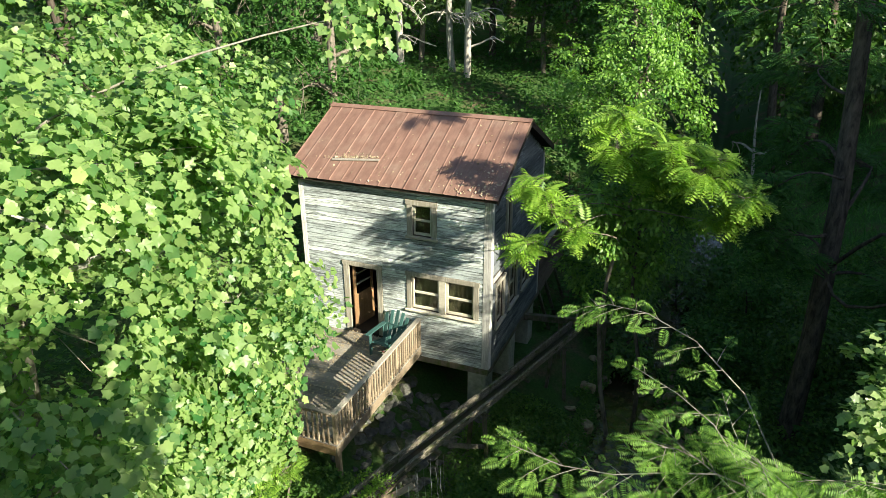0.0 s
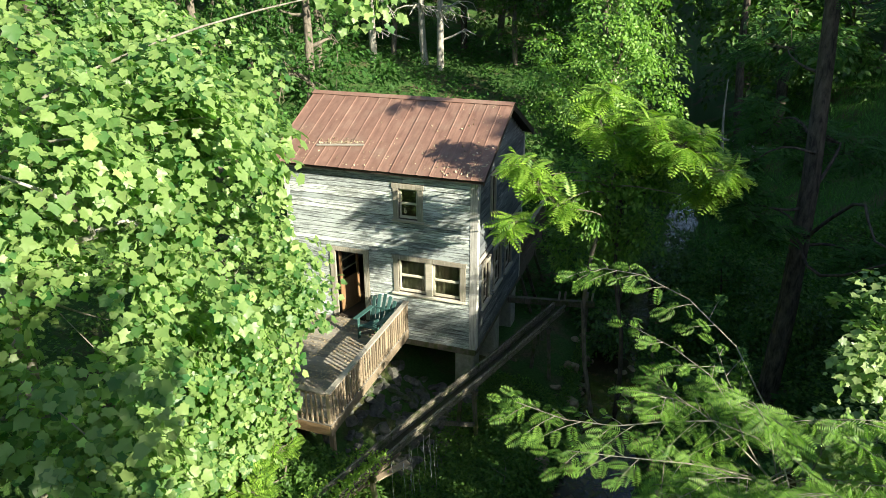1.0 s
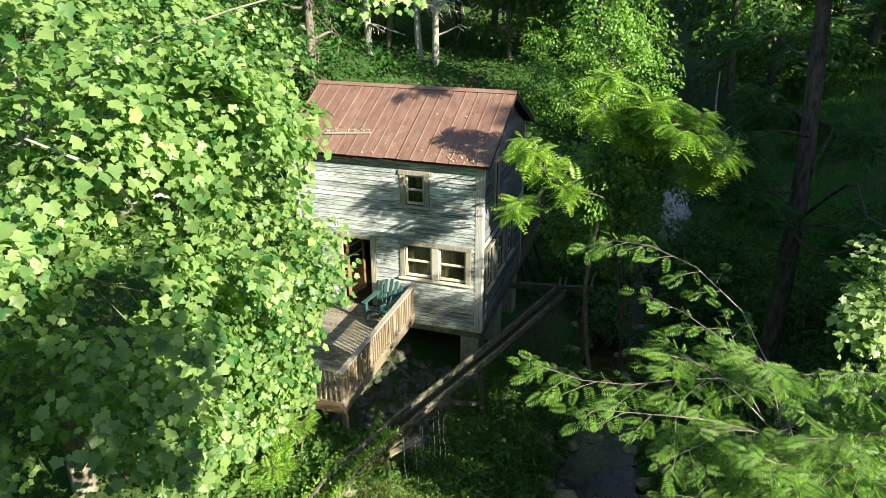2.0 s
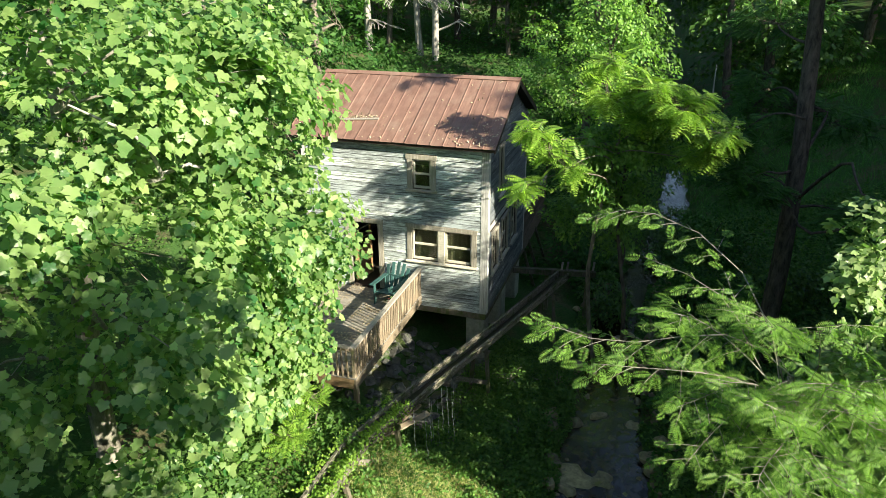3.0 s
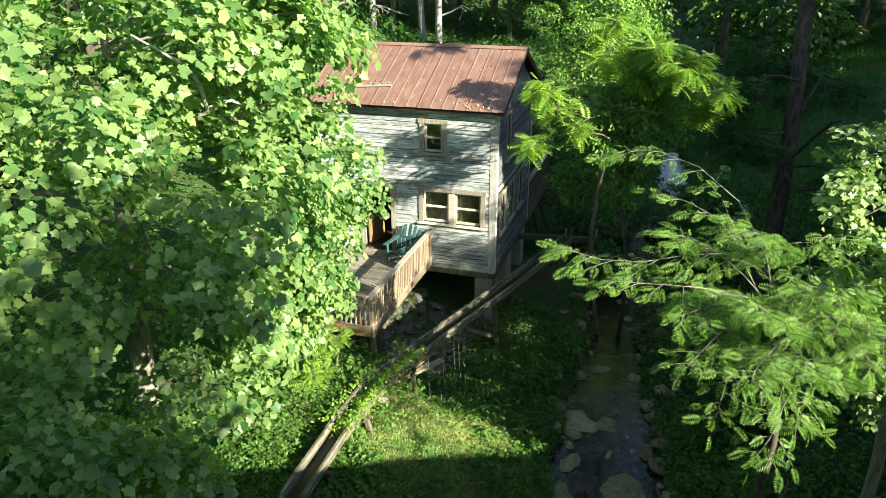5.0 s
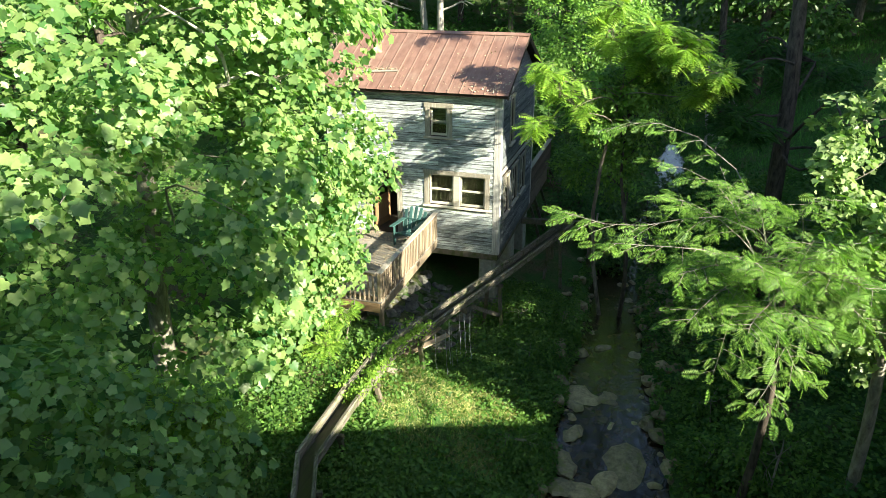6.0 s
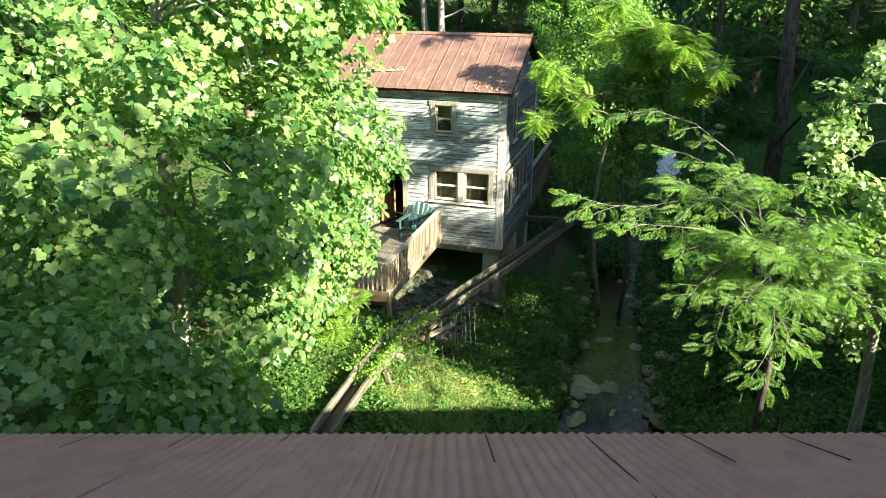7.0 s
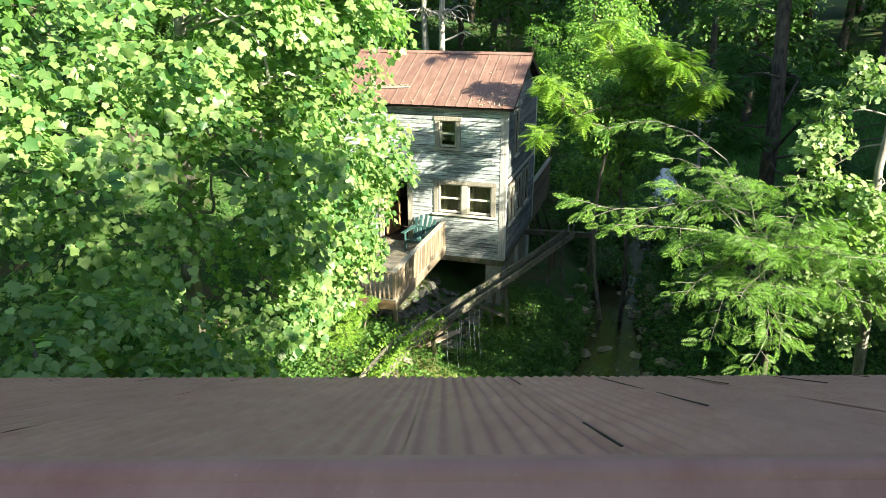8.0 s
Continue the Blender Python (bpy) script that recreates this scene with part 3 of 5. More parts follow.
def build_mill():
    rng = np.random.default_rng(3)
    mill = thing("watermill", "two-storey grey weathered clapboard watermill with rusty red metal roof", "mill")
    door = (-4.25, -3.36, 0.40, 2.52)
    w2 = (-2.28, -0.45, 1.52, 2.52)
    w1 = (-2.21, -1.67, 3.74, 4.60)
    front_open = [door, w2, w1]
    # near-black backing puts the lap shadow into the gaps between boards
    bm = bmesh.new()
    for xa, xb, za, zb in cells(front_open, -MW, 0, 0, MH + 0.18):
        box(bm, xa, xb, 0.0, 0.12, za, zb)
    bmesh.ops.remove_doubles(bm, verts=bm.verts, dist=0.0005)
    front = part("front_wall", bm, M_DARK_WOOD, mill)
    # right side wall, with its upper window and the row of lower ones
    su = (1.25, 1.62, 3.35, 4.75)
    sl = [(0.55, 1.15, 1.15, 2.35), (1.75, 2.45, 1.15, 2.35), (3.05, 3.75, 1.15, 2.35)]
    bm = bmesh.new()
    for ya, yb, za, zb in cells([su, *sl], 0.12, MD - 0.12, 0, MH):
        box(bm, -0.12, 0, ya, yb, za, zb)
    gab = [bm.verts.new(v) for v in ((0, 0.0, MH), (0, MD, MH), (0, RIDGE_Y, RIDGE_Z - 0.12), (-0.12, 0.0, MH), (-0.12, MD, MH), (-0.12, RIDGE_Y, RIDGE_Z - 0.12))]
    bm.faces.new(gab[:3]); bm.faces.new(gab[5:2:-1])
    for a, b in ((0, 1), (1, 2), (2, 0)):
        bm.faces.new((gab[a], gab[a + 3], gab[b + 3], gab[b]))
    bmesh.ops.remove_doubles(bm, verts=bm.verts, dist=0.0005)
    side = part("side_wall", bm, M_DARK_WOOD, mill)
    bm = bmesh.new()
    box(bm, -MW, -MW + 0.12, 0.12, MD - 0.12, 0, MH)
    gab = [bm.verts.new(v) for v in ((-MW, 0.0, MH), (-MW, MD, MH), (-MW, RIDGE_Y, RIDGE_Z - 0.12), (-MW + 0.12, 0.0, MH), (-MW + 0.12, MD, MH), (-MW + 0.12, RIDGE_Y, RIDGE_Z - 0.12))]
    bm.faces.new(gab[:3]); bm.faces.new(gab[5:2:-1])
    for a, b in ((0, 1), (1, 2), (2, 0)):
        bm.faces.new((gab[a], gab[a + 3], gab[b + 3], gab[b]))
    part("side_wall", bm, M_SIDING_SHADED, mill)
    part("back_wall", box_bm(-MW, 0, MD - 0.12, MD, 0, MH + 0.1), M_SIDING, mill)
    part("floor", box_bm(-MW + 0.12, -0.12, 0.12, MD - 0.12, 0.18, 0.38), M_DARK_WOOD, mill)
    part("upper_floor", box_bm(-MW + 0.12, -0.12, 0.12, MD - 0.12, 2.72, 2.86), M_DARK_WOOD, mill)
    # corner boards, fascia, skirt
    part("corner_board", box_bm(-0.185, 0.028, -0.034, -0.001, 0.0, MH - 0.0, 0.005), M_CORNER, mill)
    part("corner_board", box_bm(0.001, 0.032, 0.0, 0.15, 0.0, MH, 0.005), M_CORNER, mill)
    part("corner_board", box_bm(-MW - 0.03, -MW + 0.12, -0.034, -0.001, 0.0, MH, 0.005), M_CORNER, mill)
    part("corner_board", box_bm(0.001, 0.032, MD - 0.14, MD, 0.0, MH, 0.005), M_CORNER, mill)
    part("frieze_board", box_bm(-MW, -0.19, -0.040, -0.001, MH - 0.13, MH + 0.10, 0.004), M_SIDING, mill)
    part("belt_board", box_bm(0.001, 0.036, 0.16, MD - 0.15, 2.58, 2.72, 0.005), M_CORNER, mill)
    part("sill_beam", box_bm(-MW, 0.0, -0.02, 0.16, -0.20, -0.002, 0.008), M_TRESTLE, mill)
    part("sill_beam", box_bm(-0.16, 0.015, 0.17, MD, -0.22, -0.002, 0.008), M_TRESTLE, mill)
    # windows and door
    window_part(mill, M_TRIM, pose(w1[0], 0, w1[2]), w1[1] - w1[0], w1[3] - w1[2], 0.16, 1, label="small upper window with tan trim")
    window_part(mill, M_TRIM, pose(w2[0], 0, w2[2]), w2[1] - w2[0], w2[3] - w2[2], 0.15, 2, label="pair of cream sash windows in worn trim")
    window_part(mill, M_TRIM, pose(0, su[0], su[2], 0, 0, 90), su[1] - su[0], su[3] - su[2], 0.11, 1)
    for s in sl:
        window_part(mill, M_TRIM, pose(0, s[0], s[2], 0, 0, 90), s[1] - s[0], s[3] - s[2], 0.12, 1)
    bm = bmesh.new()
    box(bm, door[0] - 0.18, door[0], -0.05, 0.125, 0.40, door[3], 0.006)
    box(bm, door[1], door[1] + 0.16, -0.05, 0.125, 0.40, door[3], 0.006)
    box(bm, door[0] - 0.20, door[1] + 0.18, -0.06, 0.125, door[3], door[3] + 0.13, 0.006)
    fr = part("door_frame", bm, M_TRIM, mill)
    bm = bmesh.new()
    dw, dh = door[1] - door[0] - 0.02, door[3] - door[2] - 0.03
    for a, b, c, d in ((0, 0.11, 0, dh), (dw - 0.11, dw, 0, dh)):
        box(bm, a, b, -0.02, 0.02, c, d, 0.004)
    for z0, z1 in ((0, 0.22), (0.92, 1.04), (dh - 0.12, dh)):
        box(bm, 0.11, dw - 0.11, -0.019, 0.019, z0, z1, 0.004)
    box(bm, 0.11, dw - 0.11, -0.008, 0.008, 0.22, 0.92)
    leaf = part("door", bm, M_DOOR, mill, "open brown wooden door with glazed upper half")
    leaf.matrix_basis = pose(door[0] + 0.02, 0.13, 0.41, 0, 0, 78)
    for zz in (1.36, 1.68):
        part("glazing_bar", box_bm(0.11, dw - 0.11, -0.014, 0.014, zz - 0.02, zz + 0.02), M_SASH, leaf)
    g = part("pane", box_bm(0.11, dw - 0.11, -0.003, 0.003, 1.04, dh - 0.12), M_GLASS, leaf)
    g.visible_shadow = False
    part("door_handle", box_bm(dw - 0.08, dw - 0.04, -0.07, 0.07, 0.96, 1.0, 0.008), M_DARK_WOOD, leaf)
    # roof
    run, rise = RIDGE_Y - EAVE_Y, RIDGE_Z - EAVE_Z
    ln, ang = math.hypot(run, rise), math.degrees(math.atan2(rise, run))
    x0, x1 = -6.02, 0.25
    bm = bmesh.new()
    box(bm, x0 + 0.03, x1 - 0.03, 0.03, ln, -0.09, -0.012, 0, pose(0, EAVE_Y, EAVE_Z, ang))
    box(bm, x0 + 0.03, x1 - 0.03, 0.03, ln, -0.09, -0.012, 0, pose(x0 + x1, 2 * RIDGE_Y - EAVE_Y, EAVE_Z, ang, 0, 180))
    roof = part("roof", bm, M_DARK_WOOD, mill)
    n = 17
    w = (x1 - x0) / n
    bm = bmesh.new()
    prof = [(0, 0), (0.012, 0.016), (0.030, 0.016), (0.042, 0.004), (w * 0.30, 0.002), (w * 0.50, 0.004), (w * 0.70, 0.002), (w + 0.004, 0.001)]
    segs = 8
    rows = []
    for i in range(segs + 1):
        y = ln * i / segs
        rows.append([bm.verts.new((px, y, pz + 0.004 * math.sin(i * 2.1 + k) * (k > 3))) for k, (px, pz) in enumerate(prof)])
    for a, b in zip(rows, rows[1:]):
        for k in range(len(prof) - 1):
            bm.faces.new((a[k], a[k + 1], b[k + 1], b[k]))
    panel = mesh_from("roof_panel", bm, M_ROOF)
    for i in range(n):
        p = part("roof_panel", panel, None, roof)
        p.matrix_basis = pose(x0 + w * i, EAVE_Y - 0.02 + 0.008 * rng.normal(), EAVE_Z, ang)
        p = part("roof_panel", panel, None, roof)
        p.matrix_basis = pose(x1 - w * i, 2 * RIDGE_Y - EAVE_Y + 0.02, EAVE_Z, ang, 0, 180)
    bm = bmesh.new()
    for s in (0, 1):
        m = pose(0, RIDGE_Y, RIDGE_Z + 0.045, -ang if s == 0 else -ang, 0, 180 * s)
        box(bm, *((x0 - 0.02, x1 + 0.02) if s == 0 else (-x1 - 0.02, -x0 + 0.02)), 0.0, 0.17, -0.006, 0.006, 0.002, m)
    part("ridge_cap", bm, M_ROOF, roof)
    for x in (x1 - 0.035, x0 - 0.005):
        for s in (0, 1):
            m = pose(x, EAVE_Y, EAVE_Z, ang) if s == 0 else pose(x, 2 * RIDGE_Y - EAVE_Y, EAVE_Z, 180 - ang) @ pose(0, 0, 0, 0, 180, 0)
            b = box_bm(0, 0.03, 0.0, ln, -0.15, -0.014, 0.003) if s == 0 else box_bm(-0.03, 0.0, 0.0, ln, -0.15, -0.014, 0.003)
            part("rake_board", b, M_DARK_WOOD, roof).matrix_basis = m
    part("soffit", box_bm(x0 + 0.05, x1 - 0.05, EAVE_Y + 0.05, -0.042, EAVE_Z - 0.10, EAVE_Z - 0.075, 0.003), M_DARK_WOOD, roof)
    # siding last: every board an object
    trim = [(door[0] - 0.19, door[1] + 0.17, 0.0, door[3] + 0.14), (w2[0] - 0.155, w2[1] + 0.155, w2[2] - 0.03, w2[3] + 0.13), (w1[0] - 0.165, w1[1] + 0.165, w1[2] - 0.03, w1[3] + 0.135)]
    trim[0] = (trim[0][0], trim[0][1], 0.38, trim[0][3])
    siding(rng, front, trim, -MW + 0.122, -0.188, 0.0, MH - 0.13, lambda a, z: pose(a, -0.001, z), M_SIDING)
    strim = [(su[0] - 0.12, su[1] + 0.12, su[2] - 0.03, su[3] + 0.10), *((s[0] - 0.125, s[1] + 0.125, s[2] - 0.03, s[3] + 0.11) for s in sl), (0, MD, 2.57, 2.73)]

    def gable(z):
        e = max(0.0, z - MH) / (RIDGE_Z - 0.12 - MH)
        return max(0.155, RIDGE_Y * e), min(MD - 0.145, MD - (MD - RIDGE_Y) * e)

    siding(rng, side, strim, 0.155, MD - 0.145, 0.0, RIDGE_Z - 0.16, lambda a, z: pose(0.001, a, z, 0, 0, 90), M_SIDING_SHADED, gable)
    return mill


def build_back_porch():
    """Walkway behind the mill, with a boarded parapet and slanting props."""
    pz = 0.30
    porch = thing("back_porch", "boarded wooden walkway behind the mill on slanting props", "porch")
    for i in range(28):
        y = 5.30 + i * 0.172
        part("deck_board", box_bm(-2.4, -0.02, y, y + 0.16, pz - 0.035, pz, 0.004), M_PORCH, porch)
    part("rim_board", box_bm(-0.06, -0.022, 5.25, 10.1, pz - 0.62, pz - 0.04, 0.004), M_PORCH, porch)
    part("rim_board", box_bm(-2.4, -0.065, 10.06, 10.1, pz - 0.3, pz - 0.04, 0.004), M_RAIL, porch)
    for i in range(4):
        z = pz + 0.05 + i * 0.225
        part("parapet_board", box_bm(-0.06 + 0.004 * (i % 2), -0.025 + 0.004 * (i % 2), 5.30, 10.1, z, z + 0.215, 0.004), M_PORCH, porch)
    for y in (5.4, 7.6, 9.95):
        part("rail_post", box_bm(-0.16, -0.065, y, y + 0.1, pz, pz + 0.98, 0.005), M_RAIL, porch)
    part("top_rail", box_bm(-0.17, 0.0, 5.28, 10.12, pz + 0.985, pz + 1.025, 0.005), M_RAIL_TOP, porch)
    for y in (5.7, 6.6, 7.9, 9.4, 10.0):
        g = float(height(0.5, y))
        part("prop", beam_bm((-0.2, y, pz - 0.07), (0.45, y + 0.15, g - 0.2), 0.10, 0.10, up=(0, 1, 0)), M_TRESTLE, porch)
        part("prop", beam_bm((-1.9, y, pz - 0.07), (-1.9, y, float(height(-1.9, y)) - 0.2), 0.10, 0.10, up=(0, 1, 0)), M_TRESTLE, porch)


def build_pillars():
    for x0, x1, y0, y1, top in ((-0.62, -0.05, 0.03, 0.62, -0.205), (-0.62, -0.05, 2.3, 2.9, -0.225), (-0.62, -0.05, 4.5, 5.1, -0.225), (-5.6, -5.0, 0.05, 0.6, -0.205), (-3.1, -2.5, 2.4, 3.0, -0.205)):
        z0 = float(height((x0 + x1) / 2, (y0 + y1) / 2)) - 0.3
        bm = box_bm(x0, x1, y0, y1, z0, top, 0.03)
        tagged(new("foundation_pillar", mesh_from("foundation_pillar", bm, M_CONCRETE)), "pale mossy concrete foundation pillar under the mill", "pillar", "pillars under the mill")


def build_deck():
    rng = np.random.default_rng(5)
    X0, X1, Y0, Y1, Z = -6.3, -2.0, -4.80, -0.06, 0.40
    deck = thing("wooden_deck", "grey weathered wooden deck with baluster railing before the mill", "deck")
    part("rim_board", box_bm(X1 - 0.045, X1, Y0, Y1, Z - 0.33, Z - 0.036, 0.005), M_RAIL, deck)
    part("rim_board", box_bm(X0, X1 - 0.05, Y0, Y0 + 0.045, Z - 0.33, Z - 0.036, 0.005), M_BEAM, deck)
    for x in (-3.2, -4.4, -5.6):
        part("joist", box_bm(x, x + 0.05, Y0 + 0.05, Y1, Z - 0.25, Z - 0.036), M_TRESTLE, deck)
    part("joist", box_bm(X0 + 0.1, X1 - 0.05, -2.6, -2.5, Z - 0.42, Z - 0.255), M_TRESTLE, deck)
    y = Y0 - 0.02
    while y < Y1 - 0.12:
        b = part("deck_board", box_bm(X0, X1 + 0.02, y, y + 0.135, Z - 0.034, Z + 0.003 * rng.normal(), 0.004), M_DECK, deck)
        y += 0.142
    posts = [(X1 - 0.1, Y0 + 0.01), (X1 - 0.1, -3.2), (X1 - 0.1, -1.65), (X1 - 0.1, -0.16), (-3.9, Y0 + 0.01), (-5.9, Y0 + 0.01)]
    for i, (px, py) in enumerate(posts):
        if i in (0, 4, 5):
            zg = float(height(px, py)) - 0.3
            part("support_post", box_bm(px - 0.02, px + 0.098, py + 0.05, py + 0.17, min(zg, -0.5), Z - 0.037, 0.006), M_RAIL, deck)
        part("rail_post", box_bm(px + 0.005, px + 0.095, py, py + 0.09, Z, Z + 0.80, 0.006), M_RAIL, deck)
    def rail(a, b, count):
        a, b = Vector(a), Vector(b)
        cap = part("top_rail", beam_bm(a + Vector((0, 0, Z + 0.83)), b + Vector((0, 0, Z + 0.83)), 0.15, 0.04), M_RAIL_TOP, deck)
        part("rail_strip", beam_bm(a + Vector((0, 0, Z + 0.765)), b + Vector((0, 0, Z + 0.765)), 0.04, 0.085), M_RAIL, deck)
        part("bottom_rail", beam_bm(a + Vector((0, 0, Z + 0.09)), b + Vector((0, 0, Z + 0.09)), 0.04, 0.085), M_RAIL, deck)
        out = (b - a).normalized().cross(Vector((0, 0, 1)))
        for i in range(count):
            p = a.lerp(b, (i + 0.5) / count)
            me = bal_mesh
            o = part("baluster", me, None, deck)
            o.matrix_basis = Matrix.Translation(p + out * 0.042 + Vector((0, 0, Z))) @ pose(0, 0, 0, rng.normal() * 0.5, rng.normal() * 0.5, rng.normal() * 2)
    bal_mesh = mesh_from("baluster", box_bm(-0.02, 0.02, -0.02, 0.02, -0.02, 0.80, 0.004), M_RAIL)
    rail((X1 - 0.05, Y0 + 0.02, 0), (X1 - 0.05, Y1, 0), 36)
    rail((X0, Y0 + 0.05, 0), (X1 - 0.13, Y0 + 0.05, 0), 30)


def chair(at, turn):
    """A green slatted garden armchair with a sloped fan back."""
    c = thing("garden_armchair", "faded green wooden slatted garden armchair on the deck", "chair", at=at, turn=turn)
    rng = np.random.default_rng(9)
    for i in range(5):
        y = -0.30 + i * 0.105
        part("seat_slat", box_bm(-0.26, 0.26, y, y + 0.09, -0.011, 0.011, 0.004, pose(0, 0, 0.30, -14)), M_CHAIR, c)
    for i in range(5):
        a = (i - 2) * 4.0
        hgt = 0.80 - 0.03 * (i - 2) ** 2
        part("back_slat", box_bm(-0.05, 0.05, -0.011, 0.011, 0, hgt, 0.008, pose((i - 2) * 0.108, 0.25, 0.20, -24, 0, 0) @ pose(0, 0, 0, 0, a, 0)), M_CHAIR, c)
    part("back_brace", box_bm(-0.28, 0.28, 0.40, 0.43, 0.52, 0.60, 0.004), M_CHAIR, c)
    part("back_brace", box_bm(-0.26, 0.26, 0.29, 0.32, 0.24, 0.32, 0.004), M_CHAIR, c)
    for s in (-1, 1):
        part("armrest", box_bm(s * 0.33 - 0.07, s * 0.33 + 0.07, -0.36, 0.42, 0.565, 0.588, 0.008), M_CHAIR, c)
        part("front_leg", box_bm(s * 0.29 - 0.012, s * 0.29 + 0.012, -0.32, -0.22, 0.0, 0.563, 0.004), M_CHAIR, c)
        part("back_leg", beam_bm((s * 0.265, -0.34, 0.33), (s * 0.265, 0.52, 0.04), 0.022, 0.10, 0.004), M_CHAIR, c)
        part("arm_post", box_bm(s * 0.33 - 0.012, s * 0.33 + 0.012, 0.32, 0.40, 0.16, 0.563, 0.004), M_CHAIR, c)
    c.scale = (1.12, 1.12, 1.12)
    return c


# ---- the flume ----
FL = [(1.80, 3.15, 0.22), (0.57, -0.70, 0.10), (-0.62, -4.2, 0.02), (-1.16, -6.65, 0.19), (-1.18, -8.6, 0.26), (-1.12, -10.55, 0.29), (-0.50, -11.9, 0.30), (0.1, -13.2, 0.30)]
FW = [0.30, 0.32, 0.34, 0.36, 0.33, 0.28, 0.28]


def build_flume():
    rng = np.random.default_rng(11)
    fl = thing("wooden_flume", "old mossy leaking wooden plank flume on trestle legs", "flume")
    H = 0.25
    pts = [Vector(p) for p in FL]
    for i, (a, b) in enumerate(zip(pts, pts[1:])):
        d = (b - a).normalized()
        s = d.cross(Vector((0, 0, 1))).normalized()
        W = FW[i]
        e = d * 0.03
        part("flume_floor", beam_bm(a + Vector((0, 0, -H)) - e, b + Vector((0, 0, -H)) + e, W, 0.04), M_FLUME_IN, fl)
        for k in (-1, 1):
            for z0, z1 in ((-H, -H * 0.5), (-H * 0.5, 0.0)):
                j = Vector((0, 0, 0.006 * rng.normal()))
                part("side_plank", beam_bm(a + s * k * (W / 2 + 0.022) + Vector((0, 0, (z0 + z1) / 2)) + j - e, b + s * k * (W / 2 + 0.022) + Vector((0, 0, (z0 + z1) / 2)) - j + e, 0.042, (z1 - z0) - 0.008), M_FLUME, fl)
            part("top_strip", beam_bm(a + s * k * (W / 2 + 0.059) + Vector((0, 0, -0.035)) - e, b + s * k * (W / 2 + 0.059) + Vector((0, 0, -0.035)) + e, 0.028, 0.055), M_FLUME, fl)
        n = max(1, int((b - a).length / 1.5))
        for q in range(n):
            p = a.lerp(b, (q + 0.5) / n)
            part("cross_tie", beam_bm(p - s * 0.30 + Vector((0, 0, -H - 0.07)), p + s * 0.30 + Vector((0, 0, -H - 0.07)), 0.09, 0.10), M_TRESTLE, fl)
            for k in (-1, 1):
                foot = p + s * k * 0.24
                g = float(height(foot.x, foot.y))
                if g < p.z - H - 0.25 and (q + k) % 2:
                    top = p + s * k * 0.20 + Vector((0, 0, -H - 0.12))
                    part("trestle_leg", beam_bm(top, (foot.x + s.x * k * 0.1, foot.y + s.y * k * 0.1, g - 0.2), 0.10, 0.10, up=(1, 0, 0)), M_TRESTLE, fl)
            if q % 2 == 0 and i in (1, 2):
                lo = p - s * 0.30 + Vector((0, 0, -H - 1.0))
                part("brace", beam_bm(lo + d * 0.1, p + d * 1.5 - s * 0.24 + Vector((0, 0, -H - 0.08)), 0.05, 0.12), M_FLUME, fl)
    # head beam at the wheel pit
    part("head_beam", beam_bm((0.02, 3.66, -0.16), (2.75, 4.5, -0.34), 0.16, 0.20), M_TRESTLE, fl)
    for x, y in ((1.62, 4.16), (1.80, 4.22), (2.50, 4.42), (2.66, 4.47)):
        part("stub_post", beam_bm((x, y, -0.20), (x + 0.03, y, 0.12), 0.07, 0.07, up=(1, 0, 0)), M_RAIL_TOP, fl)
    for x, y in ((1.15, 4.05), (2.5, 4.42)):
        part("trestle_leg", beam_bm((x, y, -0.3), (x, y, float(height(x, y)) - 0.2), 0.15, 0.15, up=(1, 0, 0)), M_TRESTLE, fl)


def build_leaks():
    rng = np.random.default_rng(21)
    V, F = [], []
    for k in range(12):
        s = rng.random()
        x, y = -0.42 + 0.9 * (s - 0.5) * 0.5 + 0.3, -4.3 + 1.7 * (s - 0.35)
        x += 0.1 * rng.normal() + 0.02
        y += 0.2 * rng.normal()
        z0, z1 = -0.1 - 0.1 * rng.random(), float(height(x, y)) + 0.03
        w = 0.002 + 0.004 * rng.random()
        n = 9
        pts = [(x + 0.02 * rng.normal() * i / n + 0.07 * (i / n) ** 2, y + 0.02 * rng.normal() * i / n, z0 + (z1 - z0) * i / n) for i in range(n)]
        v, f = tube(pts, [w * (0.6 + 0.8 * rng.random()) for _ in range(n)], 5)
        F += [tuple(i + len(V) for i in q) for q in f]
        V += v
    me = mesh_np("leaking_water", np.array([tuple(v) for v in V]), np.array(F), M_FALL, True)
    tagged(new("leaking_water", me), "thin white strands of water leaking from the flume", "water", kind="stuff")


